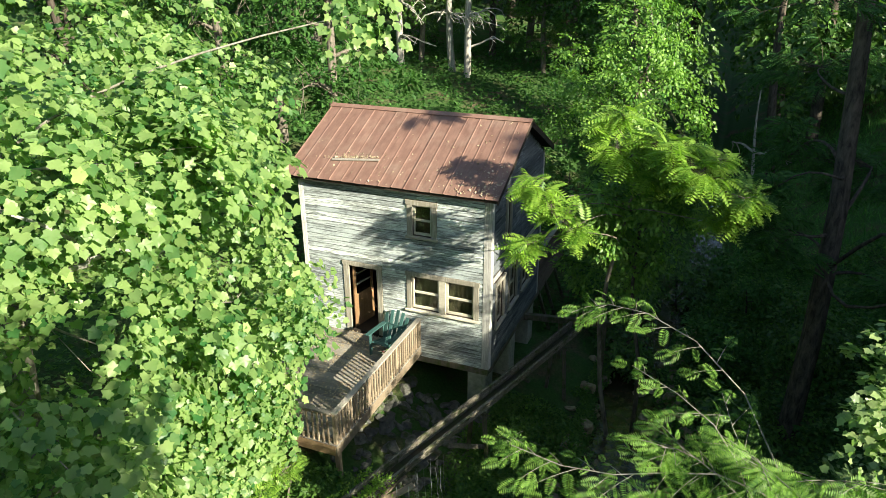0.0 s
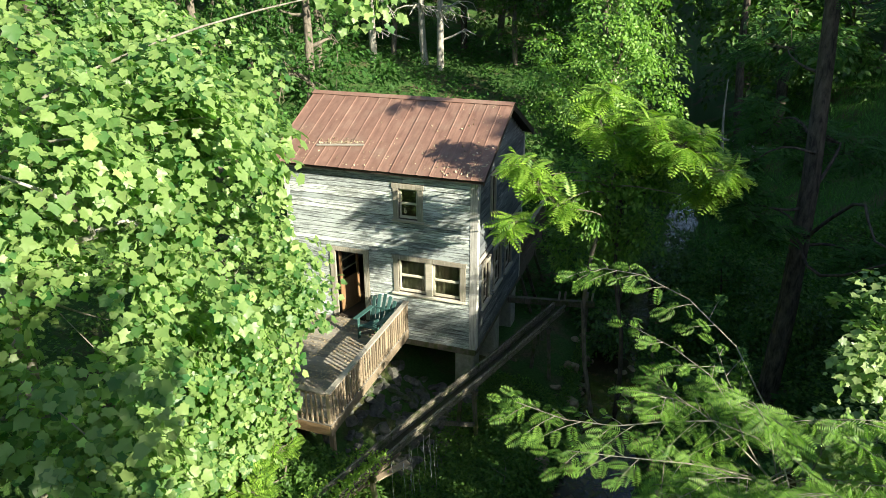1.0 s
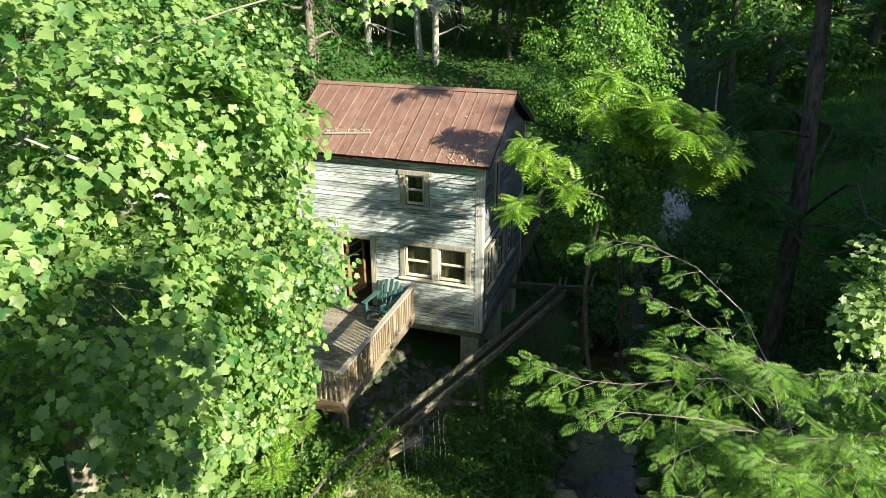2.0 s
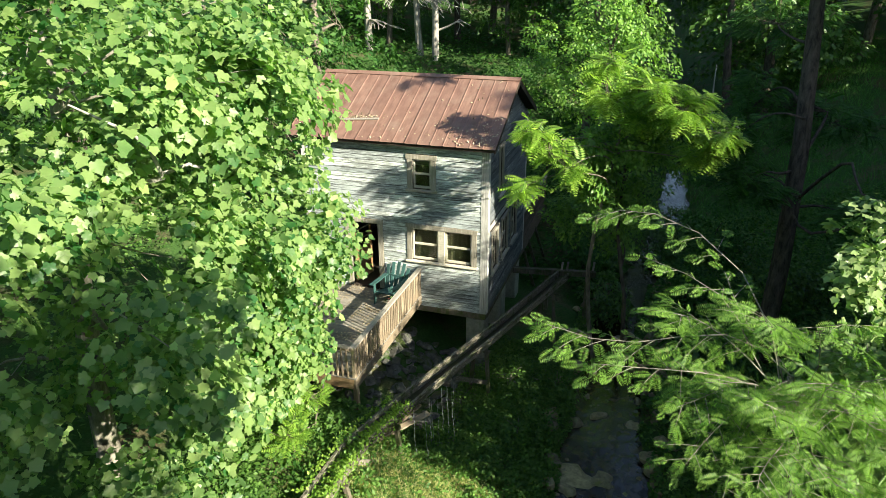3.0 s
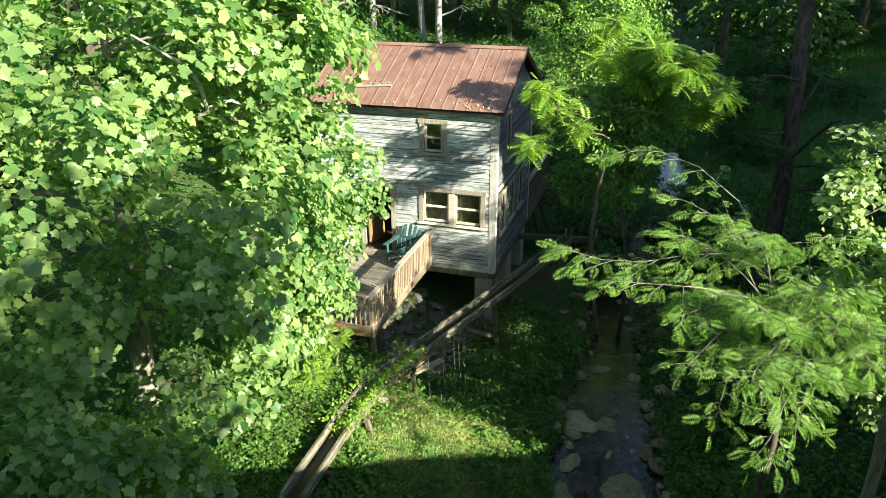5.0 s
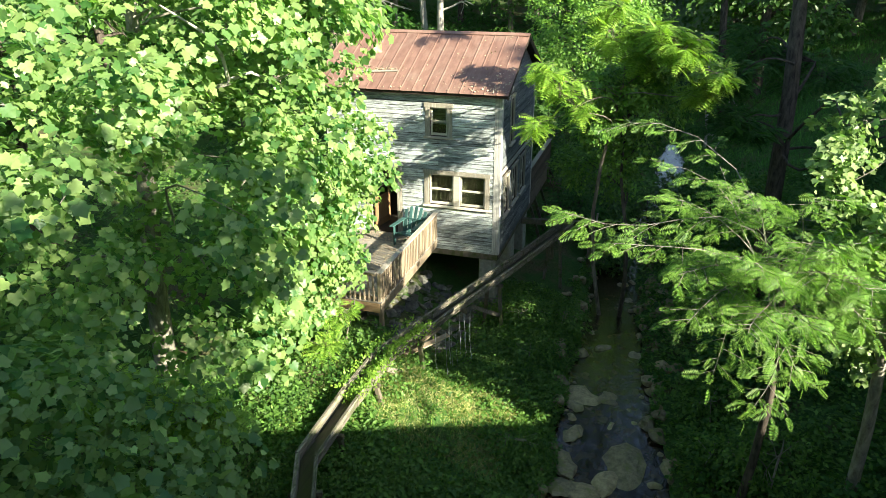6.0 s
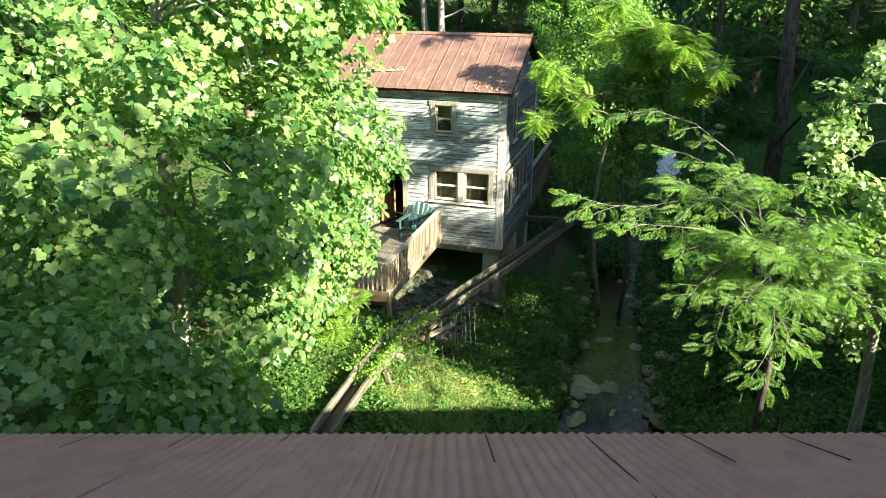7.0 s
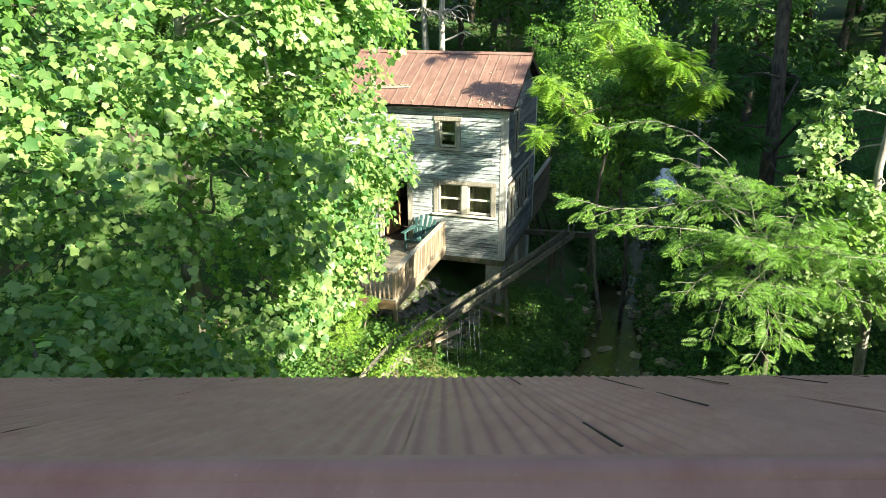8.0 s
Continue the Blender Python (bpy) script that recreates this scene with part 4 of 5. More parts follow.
# ---- the covered bridge whose roof the camera backs over ----
def build_bridge():
    br = thing("covered_bridge", "covered bridge with brownish red corrugated metal roof", "bridge", at=(3.2, -16.87, 0), turn=17.45)
    SL, EZ, RUN = 0.53, 5.84, 3.0
    ang = math.degrees(math.atan(SL))
    ln = math.hypot(RUN, RUN * SL)
    # unseen ends are lengthened so the roof's shadow crosses the whole bank
    x_lo, x_hi = -12.18, 20.82
    bm = bmesh.new()
    box(bm, x_lo, x_hi, -ln, -0.06, -0.10, -0.03, 0, pose(0, 0, EZ, -ang))
    box(bm, x_lo, x_hi, 0.06, ln, -0.10, -0.03, 0, pose(0, -2 * RUN, EZ, ang))
    roof = part("roof", bm, M_DARK_WOOD, br)
    w, pitch, amp = 0.6, 0.0667, 0.0065
    bm = bmesh.new()
    nx = int(round(w / pitch)) * 8
    ys = np.linspace(0, ln, 6)
    rows = [[bm.verts.new((w * k / nx, -y, amp * math.sin(2 * math.pi * k / 8) + 0.004 * math.sin(3.1 * j + 0.02 * k))) for k in range(nx + 9)] for j, y in enumerate(ys)]
    for a, b in zip(rows, rows[1:]):
        for k in range(nx + 8):
            bm.faces.new((a[k], b[k], b[k + 1], a[k + 1]))
    sheet = mesh_from("roof_sheet", bm, M_ROOF_B, True)
    rng = np.random.default_rng(31)
    n = int((x_hi - x_lo) / w)
    for i in range(n):
        p = part("roof_sheet", sheet, None, roof)
        p.matrix_basis = pose(x_lo + w * i, 0, EZ + 0.002 * (i % 2), -ang) @ pose(0, 0.006 * rng.normal(), 0)
        p = part("roof_sheet", sheet, None, roof)
        p.matrix_basis = pose(x_hi - w * i, -2 * RUN, EZ + 0.002 * (i % 2), -ang, 0, 180)
    # side laps that have sprung open: dark strips stand in for the shadowed gaps
    for i in range(12, n - 6):
        for y0, y1 in {21: ((0.0, 0.85), (2.62, 3.1)), 22: ((0.0, 2.1),), 23: ((0.0, 0.85),), 24: ((0.05, 0.8), (1.6, 2.2))}.get(i, ((0.0, rng.uniform(0.05, 0.5)),)):
            gap = box_bm(-0.0045, 0.0045, -y1, -y0, 0.004, 0.0100, 0.0015)
            part("open_lap", gap, M_LAP_SHADOW, roof).matrix_basis = pose(x_lo + w * i + 0.012, 0, EZ, -ang)
    zr = EZ + RUN * SL + 0.025
    V, F = tube([(x_lo, -RUN, zr - 0.03), (0, -RUN, zr - 0.03), (x_hi, -RUN, zr - 0.03)], [0.035] * 3, 12)
    cap = part("ridge_cap", mesh_np("ridge_cap", np.array([tuple(v) for v in V]), np.array(F), M_ROOF_B, True), None, roof)
    bm = bmesh.new()
    for s in (0, 1):
        box(bm, *((x_lo, x_hi) if s == 0 else (-x_hi, -x_lo)), 0.0, 0.11, -0.004, 0.004, 0, pose(0, -RUN, zr - 0.005, -ang, 0, 180 * s))
    part("ridge_flashing", bm, M_ROOF_B, roof)
    for y in (-0.42, -2 * RUN + 0.30):
        part("wall", box_bm(x_lo + 0.2, x_hi - 0.2, y, y + 0.12, 1.6, EZ + 0.02), M_RAIL, br)
    part("bridge_floor", box_bm(x_lo, x_hi, -2 * RUN + 0.3, -0.3, 1.35, 1.6), M_TRESTLE, br)
    for x in (x_lo + 0.3, -4.6, 4.6, x_hi - 1.6):
        part("abutment", box_bm(x, x + 1.3, -2 * RUN + 0.2, -0.2, -3.5, 1.35, 0.03), M_CONCRETE, br)


build_mill()
build_back_porch()
build_pillars()
build_deck()
chair((-2.72, -0.82, 0.403), -8)
build_flume()
build_leaks()
build_bridge()


def curtain(x0, x1, z0, z1):
    """An added olive sheet with soft folds just inside a window, standing in for reflected leaves."""
    bm = bmesh.new()
    n = 40
    rows = [[bm.verts.new((x0 + (x1 - x0) * i / n, 0.24 + 0.006 * math.sin(i * 0.8) + (0.006 if k else 0), z)) for i in range(n + 1)] for k, z in enumerate((z0, z1))]
    for i in range(n):
        bm.faces.new((rows[0][i], rows[0][i + 1], rows[1][i + 1], rows[1][i]))
    bmesh.ops.solidify(bm, geom=bm.faces[:], thickness=0.004)
    ob = new("window_curtain", mesh_from("window_curtain", bm, M_PANE_REFLECTION))
    tagged(ob, "olive sheet added inside the mill window for the greenery reflected in its glass", "curtain", "curtains in the mill window")


# the panes' green reflection is put into this sheet's colour
M_PANE_REFLECTION = wood("olive pane reflection", (0.10, 0.105, 0.05), (0.17, 0.175, 0.09), 2)
curtain(-2.26, -1.48, 1.5, 2.5)
curtain(-1.25, -0.47, 1.5, 2.5)


def flower_pot(at):
    rng = np.random.default_rng(31)
    ob = thing("flower_pot", "clay pot of small red flowers on the deck", "flower pot", at=at)
    pot = bmesh.new()
    prof = [(0.0, 0.0), (0.085, 0.0), (0.12, 0.19), (0.135, 0.19), (0.135, 0.23), (0.11, 0.23), (0.105, 0.20), (0.0, 0.20)]
    rings = [[pot.verts.new((r * math.cos(a * math.pi / 8), r * math.sin(a * math.pi / 8), z)) for a in range(16)] for r, z in prof[1:-1]]
    for p, q in zip(rings, rings[1:]):
        for i in range(16):
            pot.faces.new((p[i], p[(i + 1) % 16], q[(i + 1) % 16], q[i]))
    pot.faces.new(rings[0][::-1])
    pot.faces.new(rings[-1])
    part("pot", pot, M_POT, ob)
    n = 160
    p = rng.normal(size=(n, 3)) * np.array((0.10, 0.10, 0.07)) + np.array((0, 0, 0.36))
    part("leaves", scatter("leaves", p, rng.normal(size=(n, 3)), rng.normal(size=(n, 3)) * 0.5 + np.array((0, 0, 1.0)), 0.06 + 0.04 * rng.random(n), PLAIN, M_WEEDS), None, ob)
    n = 60
    p = rng.normal(size=(n, 3)) * np.array((0.10, 0.10, 0.05)) + np.array((0, 0, 0.44))
    part("flowers", scatter("flowers", p, rng.normal(size=(n, 3)), rng.normal(size=(n, 3)) * 0.4 + np.array((0.3, -0.4, 1.0)), 0.03 + 0.025 * rng.random(n), PLAIN, M_PETAL), None, ob)


M_POT = stone_mat("clay", (0.28, 0.12, 0.07), (0.42, 0.20, 0.12))
M_PETAL = leaf_mat("red petal", (0.45, 0.05, 0.04), (0.70, 0.16, 0.12), (1.0, 0.8, 0.8), 0.25)
flower_pot((-2.28, -1.39, 0.404))

for a, b2, w in (((-1.00, -5.35, -0.62), (-0.28, -4.40, -0.50), 0.17), ((-0.95, -5.9, -0.32), (-0.55, -4.3, -0.38), 0.14)):
    pl = new("fallen_plank", mesh_from("fallen_plank", beam_bm(a, b2, w, 0.045), M_RAIL))
    tagged(pl, "fallen weathered plank leaning under the flume", "plank", "planks under the flume")


# ---- trees seen close ----
maple = tree(101, "maple_tree", "tall broadleaf tree with bright sunlit lobed leaves beside the deck", (-5.2, -9.3, 0.3), (-4.6, -9.2, 9.0), 0.24, [
    ((-3.1, -10.6, 8.0), (2.0, 2.1, 2.0), 130),
    ((-2.55, -9.6, 5.6), (2.1, 1.8, 1.7), 130),
    ((-3.3, -12.6, 5.7), (2.1, 1.7, 2.2), 120),
    ((-2.4, -10.6, 3.4), (1.6, 1.5, 1.3), 80),
    ((-1.2, -11.4, 5.3), (1.0, 1.0, 1.0), 42),
    ((-6.2, -8.0, 8.6), (3.0, 3.0, 2.8), 70),
    ((-4.4, -14.4, 7.3), (2.4, 1.8, 2.2), 60),
    ((-1.5, -9.0, 8.2), (1.2, 1.2, 1.0), 52),
    ((-5.5, -11.0, 3.4), (2.2, 2.2, 1.6), 50),
    ((-0.05, -6.1, 9.85), (0.35, 0.35, 0.35), 5),
], LOBED, 0.136, M_MAPLE, M_BARK_TWIG, 46, 0.31, twigs=0.02, limb_r=0.42, open_at=-0.10,
     holes=[((3.1, -0.8, 7.2), 0.55), ((3.3, -0.2, 6.9), 0.5), ((2.2, -3.4, 7.4), 0.5), ((3.2, -2.6, 4.3), 0.7), ((2.5, -1.6, 3.2), 0.7), ((3.9, -3.4, 6.0), 0.5), ((3.0, -2.4, 5.5), 0.6), ((2.3, -1.5, 5.2), 0.55)])
rng = np.random.default_rng(41)
crooked = []
for pts, r0 in ((((0.6, -0.6, 6.0), (2.1, -0.5, 6.35), (2.75, -0.25, 6.62), (2.92, -0.55, 7.02), (2.95, -0.95, 7.42), (2.6, -1.6, 7.9)), 0.055),
                (((2.75, -0.25, 6.62), (2.95, 0.05, 6.70), (3.25, 0.25, 6.55), (3.5, 0.7, 6.7)), 0.035)):
    crooked.append(([Vector(p) + Vector(rng.normal(size=3)) * 0.03 for p in pts], taper(r0, 0.015, len(pts))))
part("limb", tubes_mesh("limb", crooked, M_BARK_PALE, 8), None, maple, "pale crooked bare limb")
tree(111, "poplar_tree", "dense broadleaf tree with small pale sunlit leaves leaning over the deck", (-4.9, -6.2, 0.6), (-3.6, -6.4, 7.2), 0.14, [
    ((-2.5, -6.9, 5.0), (1.75, 1.6, 1.4), 160),
    ((-3.9, -4.3, 3.4), (1.2, 1.2, 0.95), 70),
    ((-3.3, -7.2, 8.0), (1.8, 1.6, 1.8), 130),
    ((-2.6, -7.6, 3.2), (1.3, 1.2, 1.2), 100),
    ((-3.0, -7.1, 2.0), (0.75, 0.8, 0.85), 56),
    ((-3.4, -6.2, 2.7), (0.9, 0.9, 0.8), 46),
], LOBED, 0.112, M_MAPLE, M_BARK_TWIG, 52, 0.25, twigs=0.08, limb_r=0.5, open_at=-0.6, wave_k=2.9)
tree(102, "young_maple_tree", "young tree with big lobed green leaves by the bridge", (-2.6, -15.4, 0.2), (-2.2, -15.6, 4.6), 0.08, [
    ((-1.7, -15.4, 4.1), (1.7, 1.2, 1.3), 60),
    ((-3.2, -15.6, 3.2), (1.8, 1.3, 1.4), 50),
    ((-1.6, -14.0, 2.4), (1.4, 1.2, 1.0), 34),
], LOBED, 0.13, M_MAPLE, M_BARK_MID, 52, 0.34, twigs=0.15, open_at=-0.5)
tree(103, "walnut_tree", "slender tree with bright pinnate leaves beside the mill wall", (3.3, 1.6, float(height(3.3, 1.6))), (3.4, 0.0, 6.6), 0.08, [
    ((1.45, -1.75, 5.95), (0.40, 0.40, 0.45), 8),
    ((1.90, -1.75, 5.55), (0.40, 0.40, 0.40), 6),
    ((2.35, -1.70, 5.20), (0.34, 0.36, 0.32), 5),
    ((1.35, -1.90, 4.70), (0.28, 0.28, 0.30), 6),
    ((2.98, -1.1, 7.50), (0.42, 0.26, 0.46), 7),
    ((3.08, -1.1, 6.90), (0.52, 0.28, 0.38), 7),
    ((4.25, -1.45, 7.10), (0.42, 0.40, 0.36), 10),
    ((4.75, -1.6, 6.65), (0.52, 0.45, 0.42), 17),
    ((3.75, -0.9, 7.05), (0.42, 0.30, 0.36), 9),
    ((3.95, -1.0, 6.45), (0.42, 0.30, 0.32), 8),
    ((5.05, -1.2, 6.9), (0.34, 0.30, 0.30), 7),
    ((5.65, -1.0, 6.1), (0.46, 0.40, 0.42), 14),
    ((5.40, -0.7, 5.5), (0.48, 0.40, 0.36), 13),
    ((3.9, -0.2, 6.1), (0.6, 0.5, 0.5), 9),
], PINNATE, 0.44, M_PINNATE, M_BARK_MID, limb_r=0.8, sprays_of=dict(per=9, hang=0.38))
tree(112, "hornbeam_tree", "small-leaved green tree in half shade behind the walnut", (3.9, 1.7, float(height(3.9, 1.7))), (3.7, 1.2, 6.2), 0.08, [
    ((3.3, 0.9, 5.2), (0.8, 0.8, 0.7), 60),
    ((4.2, 1.0, 4.8), (0.7, 0.7, 0.6), 44),
    ((2.9, 1.1, 4.2), (0.7, 0.7, 0.6), 44),
    ((3.8, 1.0, 6.1), (0.8, 0.7, 0.6), 44),
    ((4.0, 1.4, 3.8), (0.7, 0.7, 0.6), 34),
    ((3.4, 1.6, 3.2), (0.8, 0.7, 0.6), 34),
    ((2.9, 0.2, 4.7), (0.6, 0.7, 0.6), 40),
    ((2.3, 2.6, 2.6), (0.9, 0.8, 0.8), 50),
    ((3.2, 2.4, 2.2), (0.8, 0.8, 0.8), 44),
    ((4.0, 0.2, 5.4), (0.6, 0.5, 0.5), 40),
    ((4.5, 0.3, 6.0), (0.6, 0.5, 0.5), 36),
    ((2.9, -0.2, 5.6), (0.6, 0.6, 0.5), 32),
], PLAIN, 0.13, M_LINDEN, M_BARK, 44, 0.21, twigs=0.12)


def mimosa_tree():
    """Flat tiers: long limbs from one fork, side twigs in the limb's plane, feathery leaves set alternately on the twigs."""
    rng = np.random.default_rng(104)
    base = np.array((6.9, -7.2, float(height(6.9, -7.2))))
    fork = np.array((6.6, -7.9, 4.1))
    ob = thing("mimosa_tree", "spreading tree with fine feathery leaves in flat tiers above the creek", "tree", at=tuple(base))
    at, tip, nor = [], [], []

    def leaves(a, d, ln, droop, gap):
        m = max(3, int(ln / gap))
        side = unit(np.cross(d, (0, 0, 1)))
        for k in range(m):
            s = 0.25 + 0.75 * k / (m - 1)
            at.append(a + d * ln * s - np.array((0, 0, droop * ln * s * s)))
            last = k >= m - 2
            tip.append(d * (1.0 if last else 0.55) + side * (0.35 if last else 0.95) * (1 if k % 2 else -1) + np.array((0, 0, -0.22)) + rng.normal(size=3) * 0.26)
            nor.append(np.array((0.60, -0.65, 0.85)) + rng.normal(size=3) * 0.32)

    tiers = [((3.10, -8.55, 4.82), 0.65, 9), ((3.50, -6.15, 5.72), 0.60, 9), ((3.85, -8.90, 4.50), 0.60, 8), ((4.35, -7.1, 5.45), 0.5, 6),
             ((5.0, -9.25, 4.25), 0.7, 9), ((5.5, -8.9, 4.5), 0.75, 10), ((4.9, -8.3, 5.15), 0.8, 11), ((5.5, -7.4, 5.5), 0.6, 7),
             ((6.0, -9.5, 4.7), 0.8, 10), ((5.9, -8.5, 5.45), 0.8, 11), ((6.7, -9.4, 5.1), 0.85, 11), ((6.9, -8.6, 5.5), 0.8, 10),
             ((6.9, -9.4, 2.9), 0.7, 8), ((7.9, -9.0, 3.5), 0.8, 8), ((6.3, -9.8, 2.4), 0.6, 7), ((8.3, -9.0, 4.4), 0.8, 9), ((5.2, -9.5, 3.55), 0.55, 7), ((6.0, -10.0, 3.8), 0.7, 9), ((6.9, -9.8, 3.9), 0.8, 9), ((7.6, -9.6, 4.5), 0.8, 10),
             ((5.7, -9.5, 2.7), 0.6, 7), ((5.3, -8.6, 3.4), 0.6, 8), ((6.4, -9.1, 4.2), 0.8, 10), ((7.4, -8.8, 4.9), 0.8, 9)]
    for end, wide, n in tiers:
        end = np.array(end)
        st = fork + np.array((0, 0, rng.uniform(-0.6, 0.2)))
        lp = limb_path(rng, Vector(st - base), Vector(end - base), 0.14, 7)
        limbs = [(lp, taper(0.015, 0.004, 7))]
        pts = np.array([tuple(p) for p in lp])
        n = int(n * 1.45)
        for k in range(n):
            s = (0.38 + 0.62 * (k + rng.random() * 0.6) / n) * 6
            i = min(5, int(s))
            a = pts[i] + (pts[i + 1] - pts[i]) * min(1.0, s - i)
            d = unit(pts[i + 1] - pts[i])
            side = unit(np.cross(d, (0, 0, 1))) * (1 if k % 2 else -1)
            w = wide * (0.5 + 0.75 * rng.random()) * (1.15 - 0.09 * s)
            dd = unit((d * 0.6 + side * 0.8 + rng.normal(size=3) * 0.15) * np.array((1, 1, 0.4)) + np.array((0, 0, 0.06)))
            leaves(a, dd, w, 0.16, 0.088)
            tw = [Vector(a + dd * w * q - np.array((0, 0, 0.16 * w * q * q))) for q in (0, 0.35, 0.7, 1)]
            limbs.append((tw, taper(0.005, 0.0025, 4)))
        d = unit(pts[6] - pts[5])
        leaves(pts[5], d, float(np.linalg.norm(pts[6] - pts[5])) + 0.2, 0.05, 0.15)
        part("branch", tubes_mesh("branch", limbs, M_BARK_TWIG, 6), None, ob)
    at, tip, nor = np.array(at), np.array(tip), np.array(nor)
    part("trunk", tubes_mesh("trunk", [(limb_path(rng, (0, 0, -0.3), Vector(fork - base), 0.08, 6), taper(0.09, 0.05, 6))], M_BARK, 8), None, ob)
    part("crown", scatter("crown", at, tip, nor, 0.225 * (0.65 + 0.6 * rng.random(len(at))), FEATHER, M_MIMOSA), None, ob)


mimosa_tree()
tree(105, "sycamore_tree", "tree with pale lobed sunlit leaves on the creek bank", (8.9, -7.0, float(height(8.9, -7.0))), (8.4, -7.4, 7.0), 0.12, [
    ((7.45, -7.75, 5.55), (0.50, 0.35, 0.45), 12),
    ((7.25, -7.6, 6.35), (0.32, 0.40, 0.55), 9),
    ((7.65, -7.6, 6.95), (0.40, 0.40, 0.50), 8),
    ((7.8, -8.3, 4.8), (0.6, 0.4, 0.5), 26),
    ((7.9, -8.1, 4.5), (0.6, 0.6, 0.7), 14),
    ((8.7, -7.9, 3.9), (0.8, 0.7, 0.7), 12),
    # these last three lobes are added to shade the ground under the flume
    ((8.5, -7.5, 2.9), (1.0, 1.0, 0.8), 50),
    ((8.9, -8.6, 3.4), (0.9, 0.6, 0.6), 14),
    ((8.1, -6.3, 3.3), (1.0, 0.9, 0.8), 50),
], LOBED, 0.092, M_SYCAMORE, M_BARK_TWIG, 46, 0.22, twigs=0.10, limb_r=0.5, open_at=-1.1)
tree(106, "black_walnut_tree", "big dark-trunked walnut tree in the shade", (7.80, 1.4, float(height(7.80, 1.4))), (7.35, 1.6, 14.5), 0.27, [
    ((9.8, 0.6, 9.4), (1.8, 1.8, 1.0), 50),
    ((6.6, 1.8, 9.8), (1.7, 1.7, 0.9), 20),
    # small lobe above the view, added to cast the roof's leaf shadow
    ((4.8, -0.9, 10.2), (0.5, 0.5, 0.3), 5),
    # sparse lobe at the far right, added to dapple the lower front wall
    ((9.9, -4.7, 6.4), (1.3, 1.0, 1.1), 11),
    ((10.6, -3.0, 4.6), (1.2, 1.2, 1.0), 34),
    ((6.2, 0.8, 5.6), (0.8, 0.8, 0.6), 22),
    ((6.6, 0.6, 4.4), (0.9, 0.8, 0.6), 22),
    ((6.9, 3.6, 6.0), (1.3, 1.2, 1.0), 34),
    ((8.9, 4.2, 5.4), (1.5, 1.2, 1.0), 34),
    ((6.5, 3.2, 4.0), (1.0, 1.0, 0.9), 24),
    ((9.6, 1.2, 3.4), (1.4, 1.2, 0.8), 28),
    ((7.2, 4.6, 8.0), (1.6, 1.2, 0.9), 30),
], PINNATE, 0.42, M_DARKLEAF, M_BARK, straight=0.02, limb_r=0.42, sprays_of=dict(per=8, hang=0.35))
tree(107, "linden_tree", "rounded green tree in sun behind the mill", (2.6, 12.8, float(height(2.6, 12.8))), (2.2, 12.6, 7.0), 0.16, [
    ((2.0, 12.6, 5.4), (2.6, 2.1, 2.6), 150),
    ((3.4, 12.2, 3.2), (2.0, 1.8, 1.8), 80),
    ((-0.8, 16.0, 5.0), (2.4, 2.0, 2.2), 100),
    ((1.8, 13.0, 8.2), (1.8, 1.6, 1.4), 70),
], PLAIN, 0.17, M_LINDEN, M_BARK, 54, 0.32, twigs=0.1)
# never in view: added to throw shade on the maple and bridge roof
tree(108, "roadside_shade_tree", "unseen roadside tree added to shade the maple and the covered bridge roof", (11.2, -20.8, float(height(11.2, -20.8))), (11.0, -20.8, 11.0), 0.25, [
    ((10.8, -18.9, 11.2), (2.3, 1.8, 1.6), 22),
    ((11.0, -18.6, 8.8), (2.2, 1.8, 1.6), 34),
    ((11.6, -21.4, 10.6), (2.8, 2.7, 2.2), 120),
    ((10.7, -16.8, 11.4), (1.6, 1.4, 1.4), 24),
    ((12.8, -24.0, 12.2), (3.2, 3.0, 2.8), 260),
    ((11.4, -20.8, 7.2), (2.6, 2.6, 2.0), 40),
    ((14.4, -26.8, 13.0), (3.4, 3.2, 3.4), 240),
], PLAIN, 0.34, M_WOODS, M_BARK, 44, 0.42, twigs=0.1, open_at=-3.0)
# out of view to the right: added to shade side wall, creek and walnut
for n, (x, y, h, r) in enumerate(((12.8, -2.4, 8.2, 1.8), (14.6, -1.6, 8.4, 2.2), (16.4, -7.4, 8.5, 2.4), (13.4, -8.0, 4.6, 1.7), (19.0, -4.0, 10.0, 2.8), (19.5, 2.5, 13.0, 3.2), (16.5, 6.0, 10.5, 2.4))):
    g = float(height(x, y))
    tree(120 + n, "bank_shade_tree", "unseen leafy tree added on the far creek bank to cast shade", (x, y, g), (x, y, h - 0.6), 0.14, [
        ((x, y, h - r * 0.8), (r, r, r * 0.85), 100),
        ((x + 0.3, y - 0.3, h - r * 2.1), (r * 0.95, r * 0.95, r * 0.8), 80),
        ((x - 0.3, y + 0.2, max(g + 1.2, h - r * 3.3)), (r * 0.8, r * 0.8, r * 0.7), 40),
    ], PLAIN, 0.34, M_WOODS, M_BARK, 60, 0.42, twigs=0.1, group="trees on the far bank")


# crown stands above the view, added to darken what the water reflects
tree(113, "creek_sky_blocker_tree", "tall green tree added upstream, its unseen crown blocking sky from the creek", (8.2, 25.5, float(height(8.2, 25.5))), (6.8, 25.2, 16.0), 0.26, [
    ((4.4, 25.0, 13.2), (3.6, 2.6, 3.6), 170),
    ((8.6, 25.6, 14.6), (3.0, 2.6, 3.0), 110),
    ((0.8, 25.0, 13.6), (2.6, 2.4, 3.0), 100),
], PLAIN, 0.40, M_WOODS, M_BARK, 40, 0.46, twigs=0.1, open_at=-3.0)
